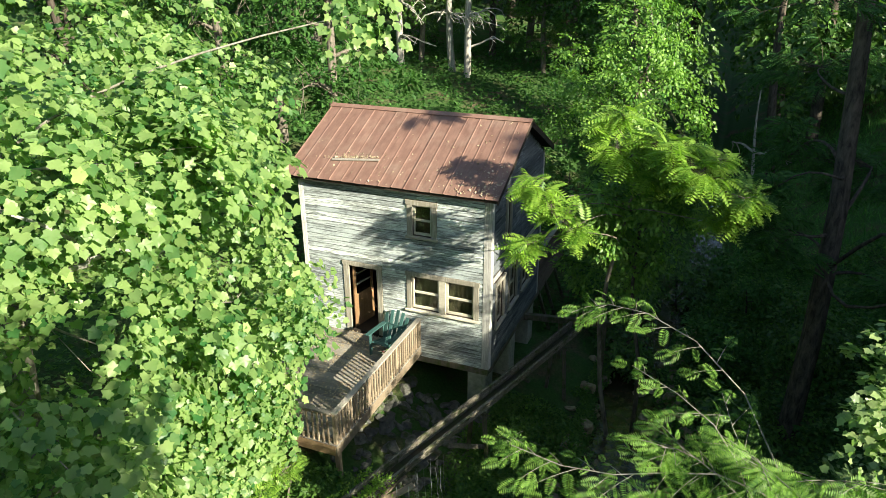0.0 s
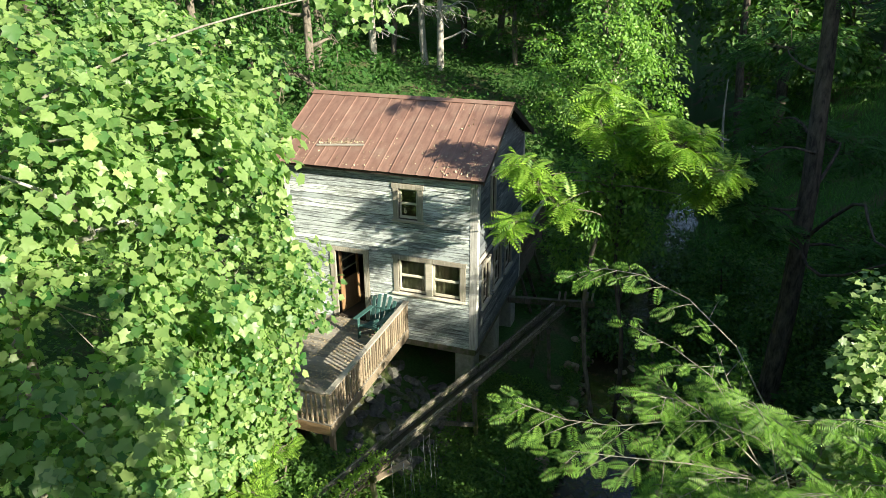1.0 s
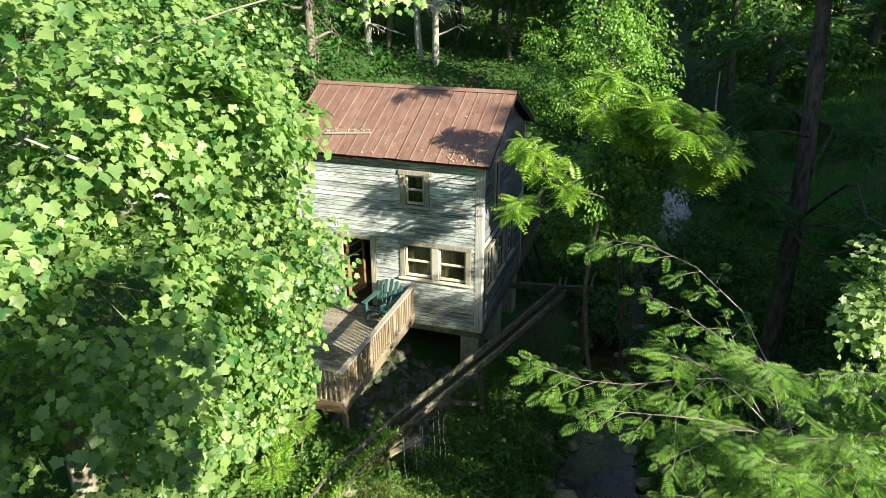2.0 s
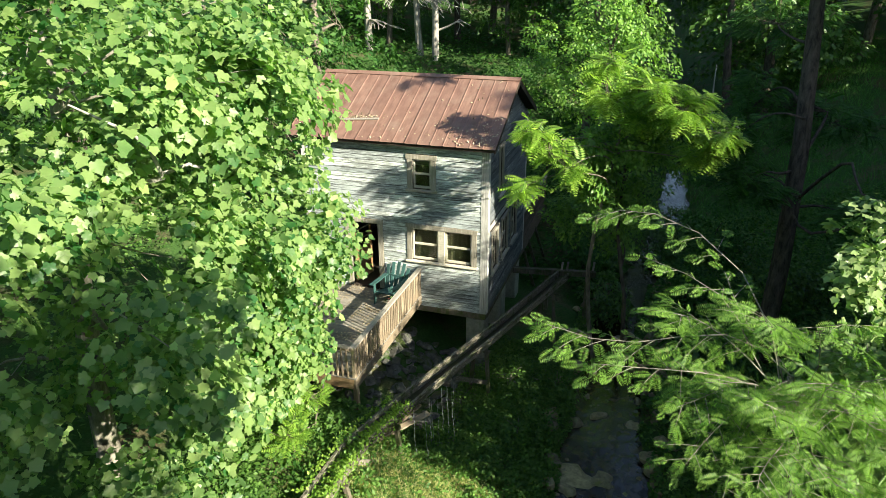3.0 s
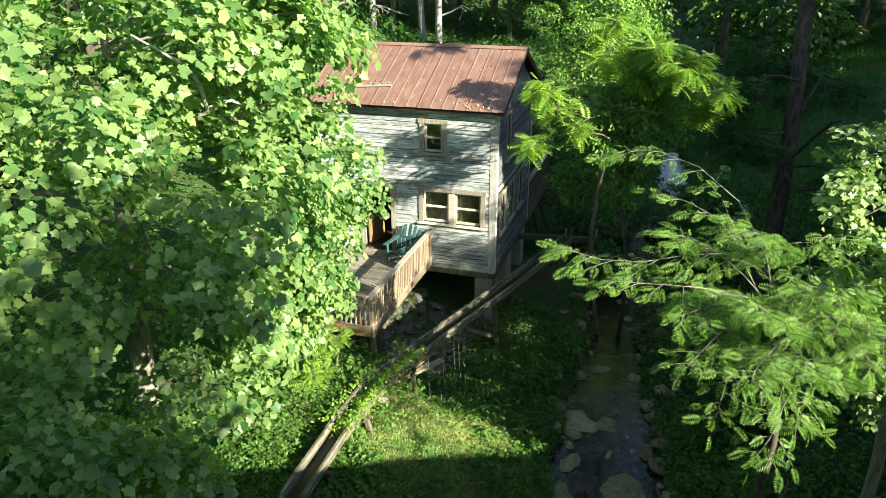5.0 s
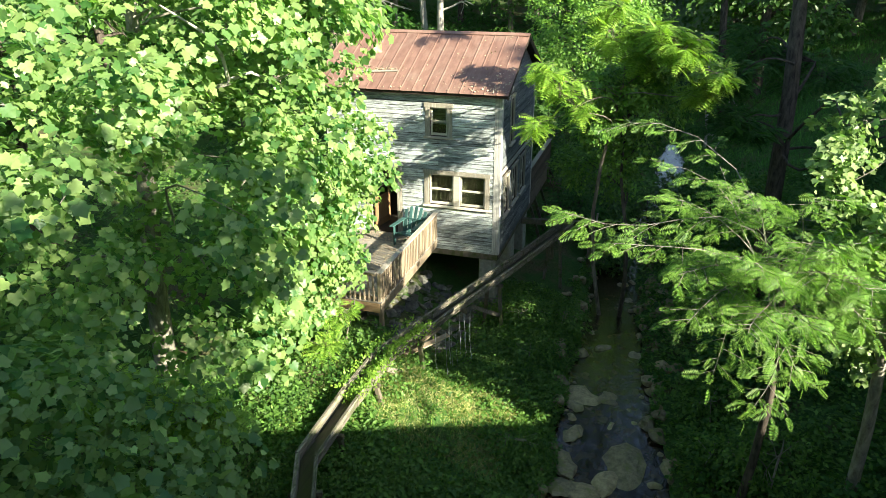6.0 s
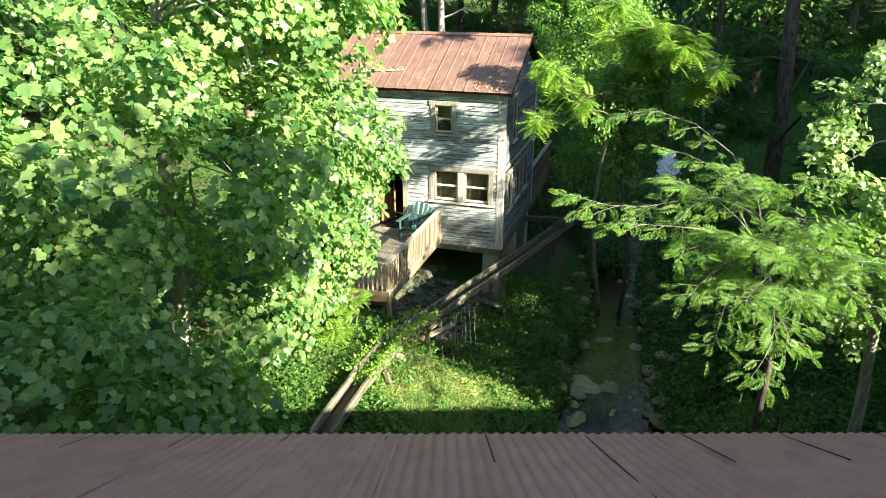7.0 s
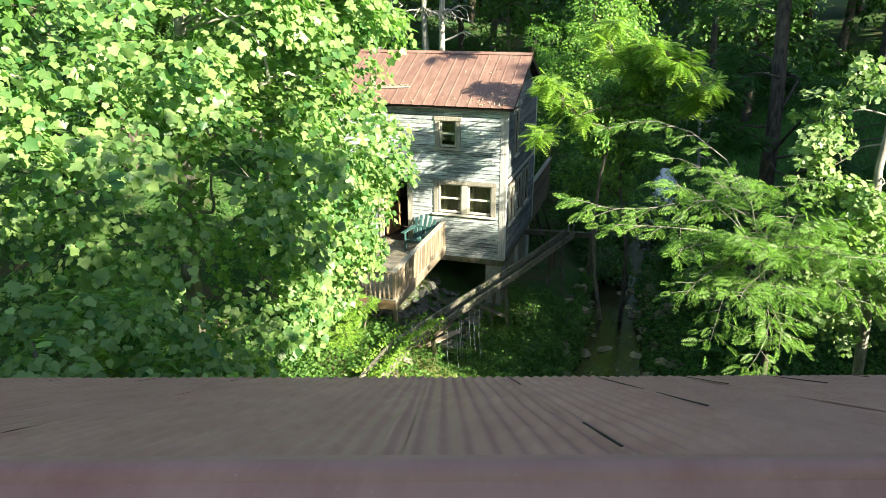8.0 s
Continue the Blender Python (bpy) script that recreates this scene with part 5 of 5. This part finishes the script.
tree(109, "sumac_shrub", "sunlit sumac shrub with pinnate leaves beside the flume", (-2.3, -6.4, float(height(-2.3, -6.4))), (-2.1, -6.2, 1.3), 0.03, [
    ((-2.2, -6.6, 1.0), (0.45, 0.5, 0.5), 10),
    ((-2.3, -7.4, 0.6), (0.45, 0.4, 0.4), 10),
], PINNATE, 0.30, M_PINNATE, M_BARK_MID, category="shrub", sprays_of=dict(per=8, hang=0.3))

tree(110, "sumac_tree", "young sumac with long pinnate leaves in the shade by the bridge", (-2.51, -12.80, float(height(-2.51, -12.80))), (-2.31, -13.00, 2.79), 0.04, [
    ((-3.40, -13.60, 3.01), (0.6, 0.5, 0.45), 22),
    ((-2.21, -13.20, 3.09), (0.6, 0.5, 0.45), 22),
    ((-1.39, -12.80, 2.60), (0.6, 0.5, 0.45), 22),
], PINNATE, 0.36, M_PINNATE, M_BARK_MID, sprays_of=dict(per=8, hang=0.3))


# ---- the forest round about ----
def forest_tree(seed, name, h, spread, leaf, size, material, bark, sprays):
    rng = np.random.default_rng(seed)
    lobes = []
    n = 8
    for i in range(n):
        a = 2.4 * i + rng.random()
        z = h * (0.30 + 0.66 * i / (n - 1))
        rr = spread * (0.62 - 0.42 * abs(i / (n - 1) - 0.35))
        lobes.append(((math.cos(a) * rr * 0.75, math.sin(a) * rr * 0.75, z), (rr, rr, h * 0.13), sprays))
    return tree(seed, name, "forest tree with dense green leaves on the slope", (0, 0, 0), (0.2, 0.1, h * 0.93), 0.02 * h, lobes, leaf, size, material, bark, 34, 0.36, twigs=0.12, straight=0.05, group="forest trees")


kinds = [forest_tree(201, "forest_tree", 11.0, 3.6, PLAIN, 0.24, M_WOODS, M_BARK, 34),
         forest_tree(202, "forest_tree", 13.0, 3.2, PLAIN, 0.24, M_DARKLEAF, M_BARK_MID, 34),
         forest_tree(203, "forest_tree", 8.0, 3.0, PLAIN, 0.22, M_WOODS, M_BARK_MID, 34),
         forest_tree(204, "forest_tree", 12.0, 3.6, PLAIN, 0.36, M_WOODS, M_BARK, 18),
         forest_tree(205, "forest_tree", 12.0, 5.0, PLAIN, 0.55, M_WOODS, M_BARK, 60)]
rng = np.random.default_rng(77)
spots = []
while len(spots) < 110:
    x, y = rng.uniform(-42, 44), rng.uniform(7, 62)
    if (abs(x - creek_x(y)) < 3.0 and y < 26) or (-9 < x < 5 and y < 11) or (6 < x < 24 and y < 24) or (x > 14 and y < 16):
        continue
    if abs(x - (-1.6 - 0.337 * y)) < 2.6 and y < 28 or any((x - a) ** 2 + (y - b) ** 2 < 6 for a, b in spots):
        continue
    spots.append((x, y))
for i in range(26):
    x, y = rng.uniform(-26, -9), rng.uniform(-22, 12)
    if all((x - a) ** 2 + (y - b) ** 2 > 9 for a, b in spots):
        spots.append((x, y))
# unseen trees on the right, added and sized to shade black walnut and meadow
shade_spots = [(29, -6.6), (27, -2.4), (28, 0), (28, 6), (27, 11.5), (31, -4), (32, 4), (30, 15)]
spots += shade_spots
# unseen trees behind the camera, added for the window glass to reflect
spots += [(-24, -30), (-17, -33), (-10, -29), (-4, -34), (2, -30), (8, -35), (14, -31), (21, -35), (-29, -20), (27, -30), (-12, -40), (6, -42)]
spots += [(1.2, 20.0)]
spots = [(x, y) for x, y in spots if (y < 26 or abs(x - 5.2) > 3.2) and not (-5.5 < x < 0 and y < 16)]
for i, (x, y) in enumerate(spots):
    aside = i > 4 and (y < 5 or abs(x - 2) > 28 or y > 44)
    k = kinds[3] if aside or i == 3 else kinds[i % 3]
    # shade behind the mill is put into the leaves: the darker kind
    if -19 < x < -6 and 5 < y < 26:
        k = kinds[1]
    if i == 4 or (x, y) in shade_spots:
        k = kinds[4]
    s = 0.8 + 0.45 * rng.random()
    if (x, y) in shade_spots:
        s = 1.30 if -8 < y < -4 else 1.0 if -4 < y < -2 and x < 30 else 0.70 if y < 3 else 0.95
    s *= 1.45 if y > 24 else 1.0
    m = pose(x, y, float(height(x, y)), 0, 0, rng.uniform(0, 360)) @ Matrix.Diagonal((s, s, s * (0.9 + 0.25 * rng.random()), 1))
    if i < 5:
        k.matrix_basis = m
    else:
        c = copy_thing(k, Matrix.Identity(4))
        c.matrix_basis = m


rng = np.random.default_rng(78)
for n, (x, y, h, r) in enumerate(((1.7, 7.4, 1.6, 1.1), (1.3, 10.4, 2.4, 1.4), (3.0, 5.6, 1.5, 1.0), (5.9, 4.6, 1.8, 1.2), (4.5, 11.0, 1.9, 1.25), (5.6, 13.4, 1.7, 1.0), (6.9, 8.4, 2.6, 1.5), (2.5, 9.0, 1.8, 1.2), (6.6, 0.6, 1.4, 1.1), (7.0, -3.2, 1.4, 1.0), (-0.6, 12.4, 2.6, 1.6), (-3.5, 12.0, 3.0, 1.7), (-6.6, 10.0, 2.8, 1.6), (8.6, 5.4, 1.8, 1.3))):
    g = float(height(x, y))
    tree(500 + n, "creekside_shrub", "dense green shrub beside the creek behind the mill", (x, y, g), (x, y, g + h * 0.8), 0.04, [
        ((x, y, g + h * 0.62), (r, r, h * 0.5), 60),
        ((x + 0.5 * r, y - 0.4 * r, g + h * 0.45), (r * 0.7, r * 0.7, h * 0.4), 34),
    ], PLAIN, 0.15, M_WOODS if n % 3 else M_DARKLEAF, M_BARK, 34, 0.24, twigs=0.1, group="shrubs by the creek", category="shrub")
for n, (x, y, h, r) in enumerate(((6.6, -6.6, 1.5, 0.8), (7.5, -7.0, 1.8, 0.9), (6.5, -4.6, 1.3, 0.8), (1.9, -6.9, 0.7, 0.8), (2.3, -0.4, 1.0, 0.7), (1.1, -1.3, 1.0, 0.8), (1.7, -3.0, 0.8, 0.7))):
    g = float(height(x, y))
    tree(520 + n, "bank_shrub", "leafy green shrub on the weedy creek bank", (x, y, g), (x, y, g + h * 0.8), 0.025, [
        ((x, y, g + h * 0.5), (r, r, h * 0.45), 34),
        ((x - 0.4 * r, y + 0.5 * r, g + h * 0.35), (r * 0.7, r * 0.7, h * 0.35), 18),
    ], PLAIN, 0.10, M_WEEDS, M_BARK_TWIG, 34, 0.20, twigs=0.1, group="shrubs on the bank", category="shrub")


def bare_tree(seed, base, h, lean, label, girth=1.0, branches=16):
    rng = np.random.default_rng(seed)
    ob = thing("bare_tree", label, "tree", at=base)
    tr = limb_path(rng, (0, 0, -0.2), (lean, 0, h), 0.05, 8)
    limbs = [(tr, taper(0.27 * girth, 0.07 * girth, 8))]
    for i in range(branches):
        k = rng.uniform(1.5, 6.8)
        a = tr[int(k)]
        ang = rng.uniform(-0.9, 0.9) + (0 if rng.random() < 0.7 else math.pi)
        ln = rng.uniform(0.8, 2.6)
        b = a + Vector((math.cos(ang) * ln, math.sin(ang) * ln, rng.uniform(-0.5, 0.5)))
        lp = limb_path(rng, a, b, 0.2, 5)
        limbs.append((lp, taper(0.075, 0.030, 5)))
        for j in range(3):
            p = lp[rng.integers(1, 5)]
            limbs.append((limb_path(rng, p, p + Vector((rng.normal() * 0.6 + 0.3, rng.normal() * 0.6, -rng.random() * 0.9)), 0.2, 4), taper(0.036, 0.020, 4)))
    part("trunk", tubes_mesh("trunk", limbs, M_BARK_PALE, 6), None, ob)


for s, (x, y, h, l, g, n) in enumerate(((-10.7, 27.2, 11, 0.5, 1.0, 28), (-12.0, 27.8, 12, -0.2, 1.0, 16), (-15.4, 27.0, 12, 0.2, 1.0, 16), (7.2, 22.3, 6.2, -0.5, 0.4, 3))):
    bare_tree(300 + s, (x, y, float(height(x, y))), h, l, "pale bare dead tree with thin broken branches", g, n)


# ---- undergrowth ----
def stuff(name, label, pts, leaf, size, material, rng, up=0.8, hgt=0.25, category="plants"):
    n = len(pts)
    at = np.column_stack([pts, height(pts[:, 0], pts[:, 1]) + hgt * rng.random(n) ** 1.3])
    tip = rng.normal(size=(n, 3)) * np.array((1, 1, 0.4))
    if leaf is BLADE:
        tip = rng.normal(size=(n, 3)) * 0.65 + np.array((0, 0, 0.9))
        at[:, 2] = height(pts[:, 0], pts[:, 1]) - 0.01
    nor = rng.normal(size=(n, 3)) * 0.5 + np.array((0, 0, up))
    me = scatter(name, at, tip, nor, size * (0.6 + 0.8 * rng.random(n)), leaf, material)
    tagged(new(name, me), label, category, kind="stuff")


def clumpy(rng, n, x0, x1, y0, y1, keep, sharp=0.0):
    out = np.zeros((0, 2))
    while len(out) < n:
        p = np.column_stack([rng.uniform(x0, x1, n), rng.uniform(y0, y1, n)])
        q = wave(p[:, 0] * 1.9, p[:, 1] * 1.7) + 0.5 * wave(p[:, 0] * 5.1, p[:, 1] * 4.7)
        out = np.vstack([out, p[(q > sharp + 0.3 * rng.normal(size=n)) & keep(p[:, 0], p[:, 1])]])
    return out[:n]


rng = np.random.default_rng(55)


def under_mill(x, y):
    return (x < 0.1) & (x > -5.8) & (y > -0.6) & (y < 5.3)


def bare(x, y):
    """Stony ground under the deck and in the wheel pit."""
    return ((x > -3.4) & (x < -0.35) & (y > -3.9) & (y < 0.2)) | ((x > -0.2) & (x < 2.3) & (y > 1.2) & (y < 5.4))


def dry(x, y):
    return ~bare(x, y) & (np.abs(x - creek_x(y)) > creek_w(y) + 0.05) & ~under_mill(x, y) & ~((x > -6.3) & (x < -2.0) & (y > -4.8) & (y < 0))


def patch(x, y):
    return (x > -1.1) & (x < 1.9) & (y > -8.2) & (y < -5.0)


stuff("bank_weeds", "low green weeds covering the creek bank", clumpy(rng, 120000, -4, 3.2, -15, 5, lambda x, y: dry(x, y) & (~patch(x, y) | (rng.random(len(x)) < 0.20)) & ((x > -1.5) | (y > -6.8) | (rng.random(len(x)) < 0.40)), -0.6), PLAIN, 0.085, M_WEEDS, rng, hgt=0.30)
stuff("grass", "sunlit yellow-green grass on the bank", clumpy(rng, 26000, -2.2, 2.4, -12, -4.2, dry, -0.6), BLADE, 0.17, M_GRASS, rng)
stuff("sunlit_straw_grass", "pale straw-coloured grass with the bank's sunlight put into its colour", clumpy(rng, 16000, -1.3, 2.0, -8.8, -4.6, dry, -0.2), BLADE, 0.16, M_STRAW, rng)
stuff("far_weeds", "shaded green undergrowth on the far bank", clumpy(rng, 60000, 4.3, 15, -14, 14, dry, -0.5), PLAIN, 0.13, M_WEEDS, rng, hgt=0.5)
stuff("slope_weeds", "green undergrowth on the forest floor", clumpy(rng, 24000, -26, 6, 5, 34, dry, 0.0), PLAIN, 0.22, M_DARKLEAF, rng, hgt=0.7)
stuff("meadow_grass", "dark green grass on the shaded slope", clumpy(rng, 60000, 6, 30, 4, 40, dry, -0.9), BLADE, 0.45, M_MEADOW, rng)
stuff("path_weeds", "green weeds and litter along the path", clumpy(rng, 12000, -14, -2.5, -16, 6, dry, 0.1), PLAIN, 0.13, M_WEEDS, rng, hgt=0.35)


# ---- stones ----
def stone_mesh(seed, material):
    r = np.random.default_rng(seed)
    bm = bmesh.new()
    bmesh.ops.create_icosphere(bm, subdivisions=2, radius=0.5)
    ph = r.random(6) * 6.3
    for v in bm.verts:
        c = v.co
        k = 1 + 0.16 * math.sin(3.1 * c.x * 2 + ph[0]) + 0.14 * math.sin(4.3 * c.y * 2 + ph[1]) + 0.12 * math.sin(5 * c.z * 2 + ph[2])
        v.co = c * k
        v.co.z *= 0.62
        for ax in range(3):
            v.co[ax] = round(v.co[ax] * 7 + 0.35 * math.sin(9 * v.co[(ax + 1) % 3] + ph[3])) / 7 * 0.45 + v.co[ax] * 0.55
    return mesh_from("stone", bm, material)


stones = [stone_mesh(400 + i, M_STONE) for i in range(5)]
rubble = [stone_mesh(420 + i, M_RUBBLE) for i in range(5)]
rng = np.random.default_rng(66)
for i in range(230):
    y = rng.uniform(-14, 8)
    x = float(creek_x(y)) + rng.choice([-1, 1], p=[0.35, 0.65]) * abs(rng.normal(1.2, 0.36))
    if rng.random() < 0.10:
        x = float(creek_x(y)) + rng.uniform(-0.9, 0.9)
    s = 0.16 + 0.34 * rng.random() ** 2
    z = max(float(height(x, y)), -2.56)
    ob = new("creek_stone", stones[i % 5])
    ob.matrix_basis = pose(x, y, z + 0.20 * s, rng.uniform(-12, 12), rng.uniform(-12, 12), rng.uniform(0, 360)) @ Matrix.Diagonal((s * rng.uniform(0.8, 1.4), s, s * rng.uniform(1.0, 1.5), 1))
    tagged(ob, "mossy brown stone in the shallow creek", "stone", "stones in the creek")
for i in range(260):
    x, y = rng.uniform(-3.4, 0.2), rng.uniform(-4.1, 0.3)
    s = 0.16 + 0.26 * rng.random() ** 2
    ob = new("rubble_stone", rubble[i % 5])
    ob.matrix_basis = pose(x, y, float(height(x, y)) + 0.08 * s, rng.uniform(-20, 20), rng.uniform(-20, 20), rng.uniform(0, 360)) @ Matrix.Diagonal((s * rng.uniform(0.8, 1.4), s, s * rng.uniform(0.6, 1.1), 1))
    tagged(ob, "grey rubble stone on the ground under the deck", "stone", "rubble under the deck")

# a loose plank on the roof
ang = math.degrees(math.atan2(RIDGE_Z - EAVE_Z, RIDGE_Y - EAVE_Y))
pl = new("loose_plank", mesh_from("loose_plank", box_bm(-0.70, 0.70, -0.04, 0.04, 0.0, 0.025, 0.006), M_RAIL_TOP))
pl.matrix_basis = pose(-4.1, 0.42, EAVE_Z + (0.42 - EAVE_Y) * math.tan(radians(ang)) + 0.045, ang) @ pose(0, 0, 0, 0, 0, 7)
tagged(pl, "loose pale weathered plank lying on the metal roof", "plank")

# leaf litter on the roof and vines on the flume
rng = np.random.default_rng(91)
n = 420
px = np.where(rng.random(n) < 0.6, 0.2 - np.abs(rng.normal(0, 0.75, n)), rng.uniform(-5.9, 0.2, n))
py = np.where(rng.random(n) < 0.7, EAVE_Y + 0.05 + np.abs(rng.normal(0, 0.55, n)), rng.uniform(EAVE_Y, RIDGE_Y, n))
keep = (py < RIDGE_Y - 0.1) & (px > -5.9)
px, py = px[keep], py[keep]
px = np.concatenate([px, rng.normal(-4.15, 0.42, 260)])
py = np.concatenate([py, 0.50 + 0.12 * (px[-260:] + 4.1) + np.abs(rng.normal(0, 0.07, 260))])
pz = EAVE_Z + (py - EAVE_Y) * math.tan(radians(ang)) + 0.02
M_LITTER = leaf_mat("dry leaf", (0.22, 0.16, 0.09), (0.50, 0.42, 0.28), (1.0, 0.9, 0.7), 0.15)
me = scatter("roof_litter", np.column_stack([px, py, pz]), rng.normal(size=(len(px), 3)), np.array((0, -0.42, 0.9)) + rng.normal(size=(len(px), 3)) * 0.2, 0.03 + 0.06 * rng.random(len(px)), PLAIN, M_LITTER)
tagged(new("roof_litter", me), "dry leaf litter scattered over the metal roof", "leaves", kind="stuff")
at = []
for k in range(2800):
    s = rng.random() ** 1.2
    i = 2 + (s > 0.35)
    a, b2 = Vector(FL[i]), Vector(FL[i + 1])
    p = a.lerp(b2, rng.uniform(0.3, 1.0) if i == 2 else rng.uniform(0.0, 1.0))
    side = rng.choice([-1, 0, 1], p=[0.15, 0.50, 0.35]) * 0.24 + rng.normal() * 0.07
    at.append((p.x + side, p.y + rng.normal() * 0.08, p.z + (0.05 if abs(side) > 0.2 else -0.16) + abs(rng.normal()) * 0.07 - (0.3 * rng.random() if side > 0.3 else 0)))
at = np.array(at)
me = scatter("flume_vines", at, rng.normal(size=at.shape), np.array((0.2, -0.2, 0.9)) + rng.normal(size=at.shape) * 0.5, 0.05 + 0.05 * rng.random(len(at)), PLAIN, M_PINNATE)
tagged(new("flume_vines", me), "green vines growing over the flume planks", "plants", kind="stuff")
for i in range(34):
    y = rng.uniform(-12.5, -6.5)
    x = float(creek_x(y)) + rng.uniform(-1.3, 1.1)
    s = rng.uniform(0.25, 0.75)
    ob = new("creek_boulder", stones[i % 5])
    ob.matrix_basis = pose(x, y, -2.44 + 0.06 * s, rng.uniform(-15, 15), rng.uniform(-15, 15), rng.uniform(0, 360)) @ Matrix.Diagonal((s * rng.uniform(0.7, 1.5), s, s * rng.uniform(0.4, 0.8), 1))
    tagged(ob, "broad flat ochre boulder in the creek bed", "boulder", "boulders in the creek")

# tufts of taller plants on the banks and litter on the deck
rng = np.random.default_rng(92)
tufts = []
while len(tufts) < 170:
    x, y = rng.uniform(-3.6, 3.0), rng.uniform(-13, 4.5)
    if dry(np.array([x]), np.array([y]))[0] and not (patch(np.array([x]), np.array([y]))[0] and rng.random() < 0.7):
        r = rng.uniform(0.16, 0.38)
        tufts.append(((x, y, float(height(x, y)) + r * 0.7), (r, r, r * 0.8), 7))
for k in range(110):
    x, y = rng.uniform(-0.8, 3.0), rng.uniform(-13.5, -8.2)
    r = rng.uniform(0.2, 0.4)
    if abs(x - float(creek_x(y))) > 1.3:
        tufts.append(((x, y, float(height(x, y)) + r * 0.6), (r, r, r * 0.7), 9))
me, _ = crown(rng, "bank_plants", tufts, 15, 0.13, PLAIN, 0.12, M_WEEDS)
tagged(new("bank_plants", me), "leafy green tufts of taller plants on the creek bank", "plants", kind="stuff")
tufts = []
while len(tufts) < 120:
    x, y = rng.uniform(5.2, 10.5), rng.uniform(-12, 6)
    if dry(np.array([x]), np.array([y]))[0]:
        r = rng.uniform(0.2, 0.5)
        tufts.append(((x, y, float(height(x, y)) + r * 0.7), (r, r, r * 0.8), 8))
me, _ = crown(rng, "far_bank_plants", tufts, 15, 0.16, PLAIN, 0.15, M_DARKLEAF)
tagged(new("far_bank_plants", me), "dark green leafy plants on the shaded bank", "plants", kind="stuff")
n = 9000
px, py = -6.2 + 4.1 * rng.random(n) ** 1.6, rng.uniform(-4.7, -0.1, n)
keep = wave(px * 2.1, py * 2.3) + 0.35 * rng.normal(size=n) > -0.1
px, py = px[keep], py[keep]
me = scatter("deck_litter", np.column_stack([px, py, np.full(len(px), 0.412)]), rng.normal(size=(len(px), 3)) * np.array((1, 1, 0.1)), np.array((0, 0, 1.0)) + rng.normal(size=(len(px), 3)) * 0.15, 0.03 + 0.05 * rng.random(len(px)), PLAIN, M_LITTER)
tagged(new("deck_litter", me), "dry tan leaf litter lying on the deck", "leaves", kind="stuff")


# the broad slabs that break the pool above the bridge
for i, ((x, y), s) in enumerate((
    ((4.60, -5.95), 1.00),
    ((3.29, -3.41), 0.80),
    ((3.99, -3.19), 0.50),
    ((3.13, -6.20), 0.75),
    ((3.19, -5.15), 0.40),
)):
    ob = new("creek_rock", stones[(i + 2) % 5])
    ob.matrix_basis = pose(x, y, -2.46 + 0.03 * s, 6, -5, 70 * i) @ Matrix.Diagonal((s * 1.1, s * 1.3, s * 0.5, 1))
    tagged(ob, "broad flat mossy ochre rock breaking the creek pool", "rock", "rocks in the creek pool")
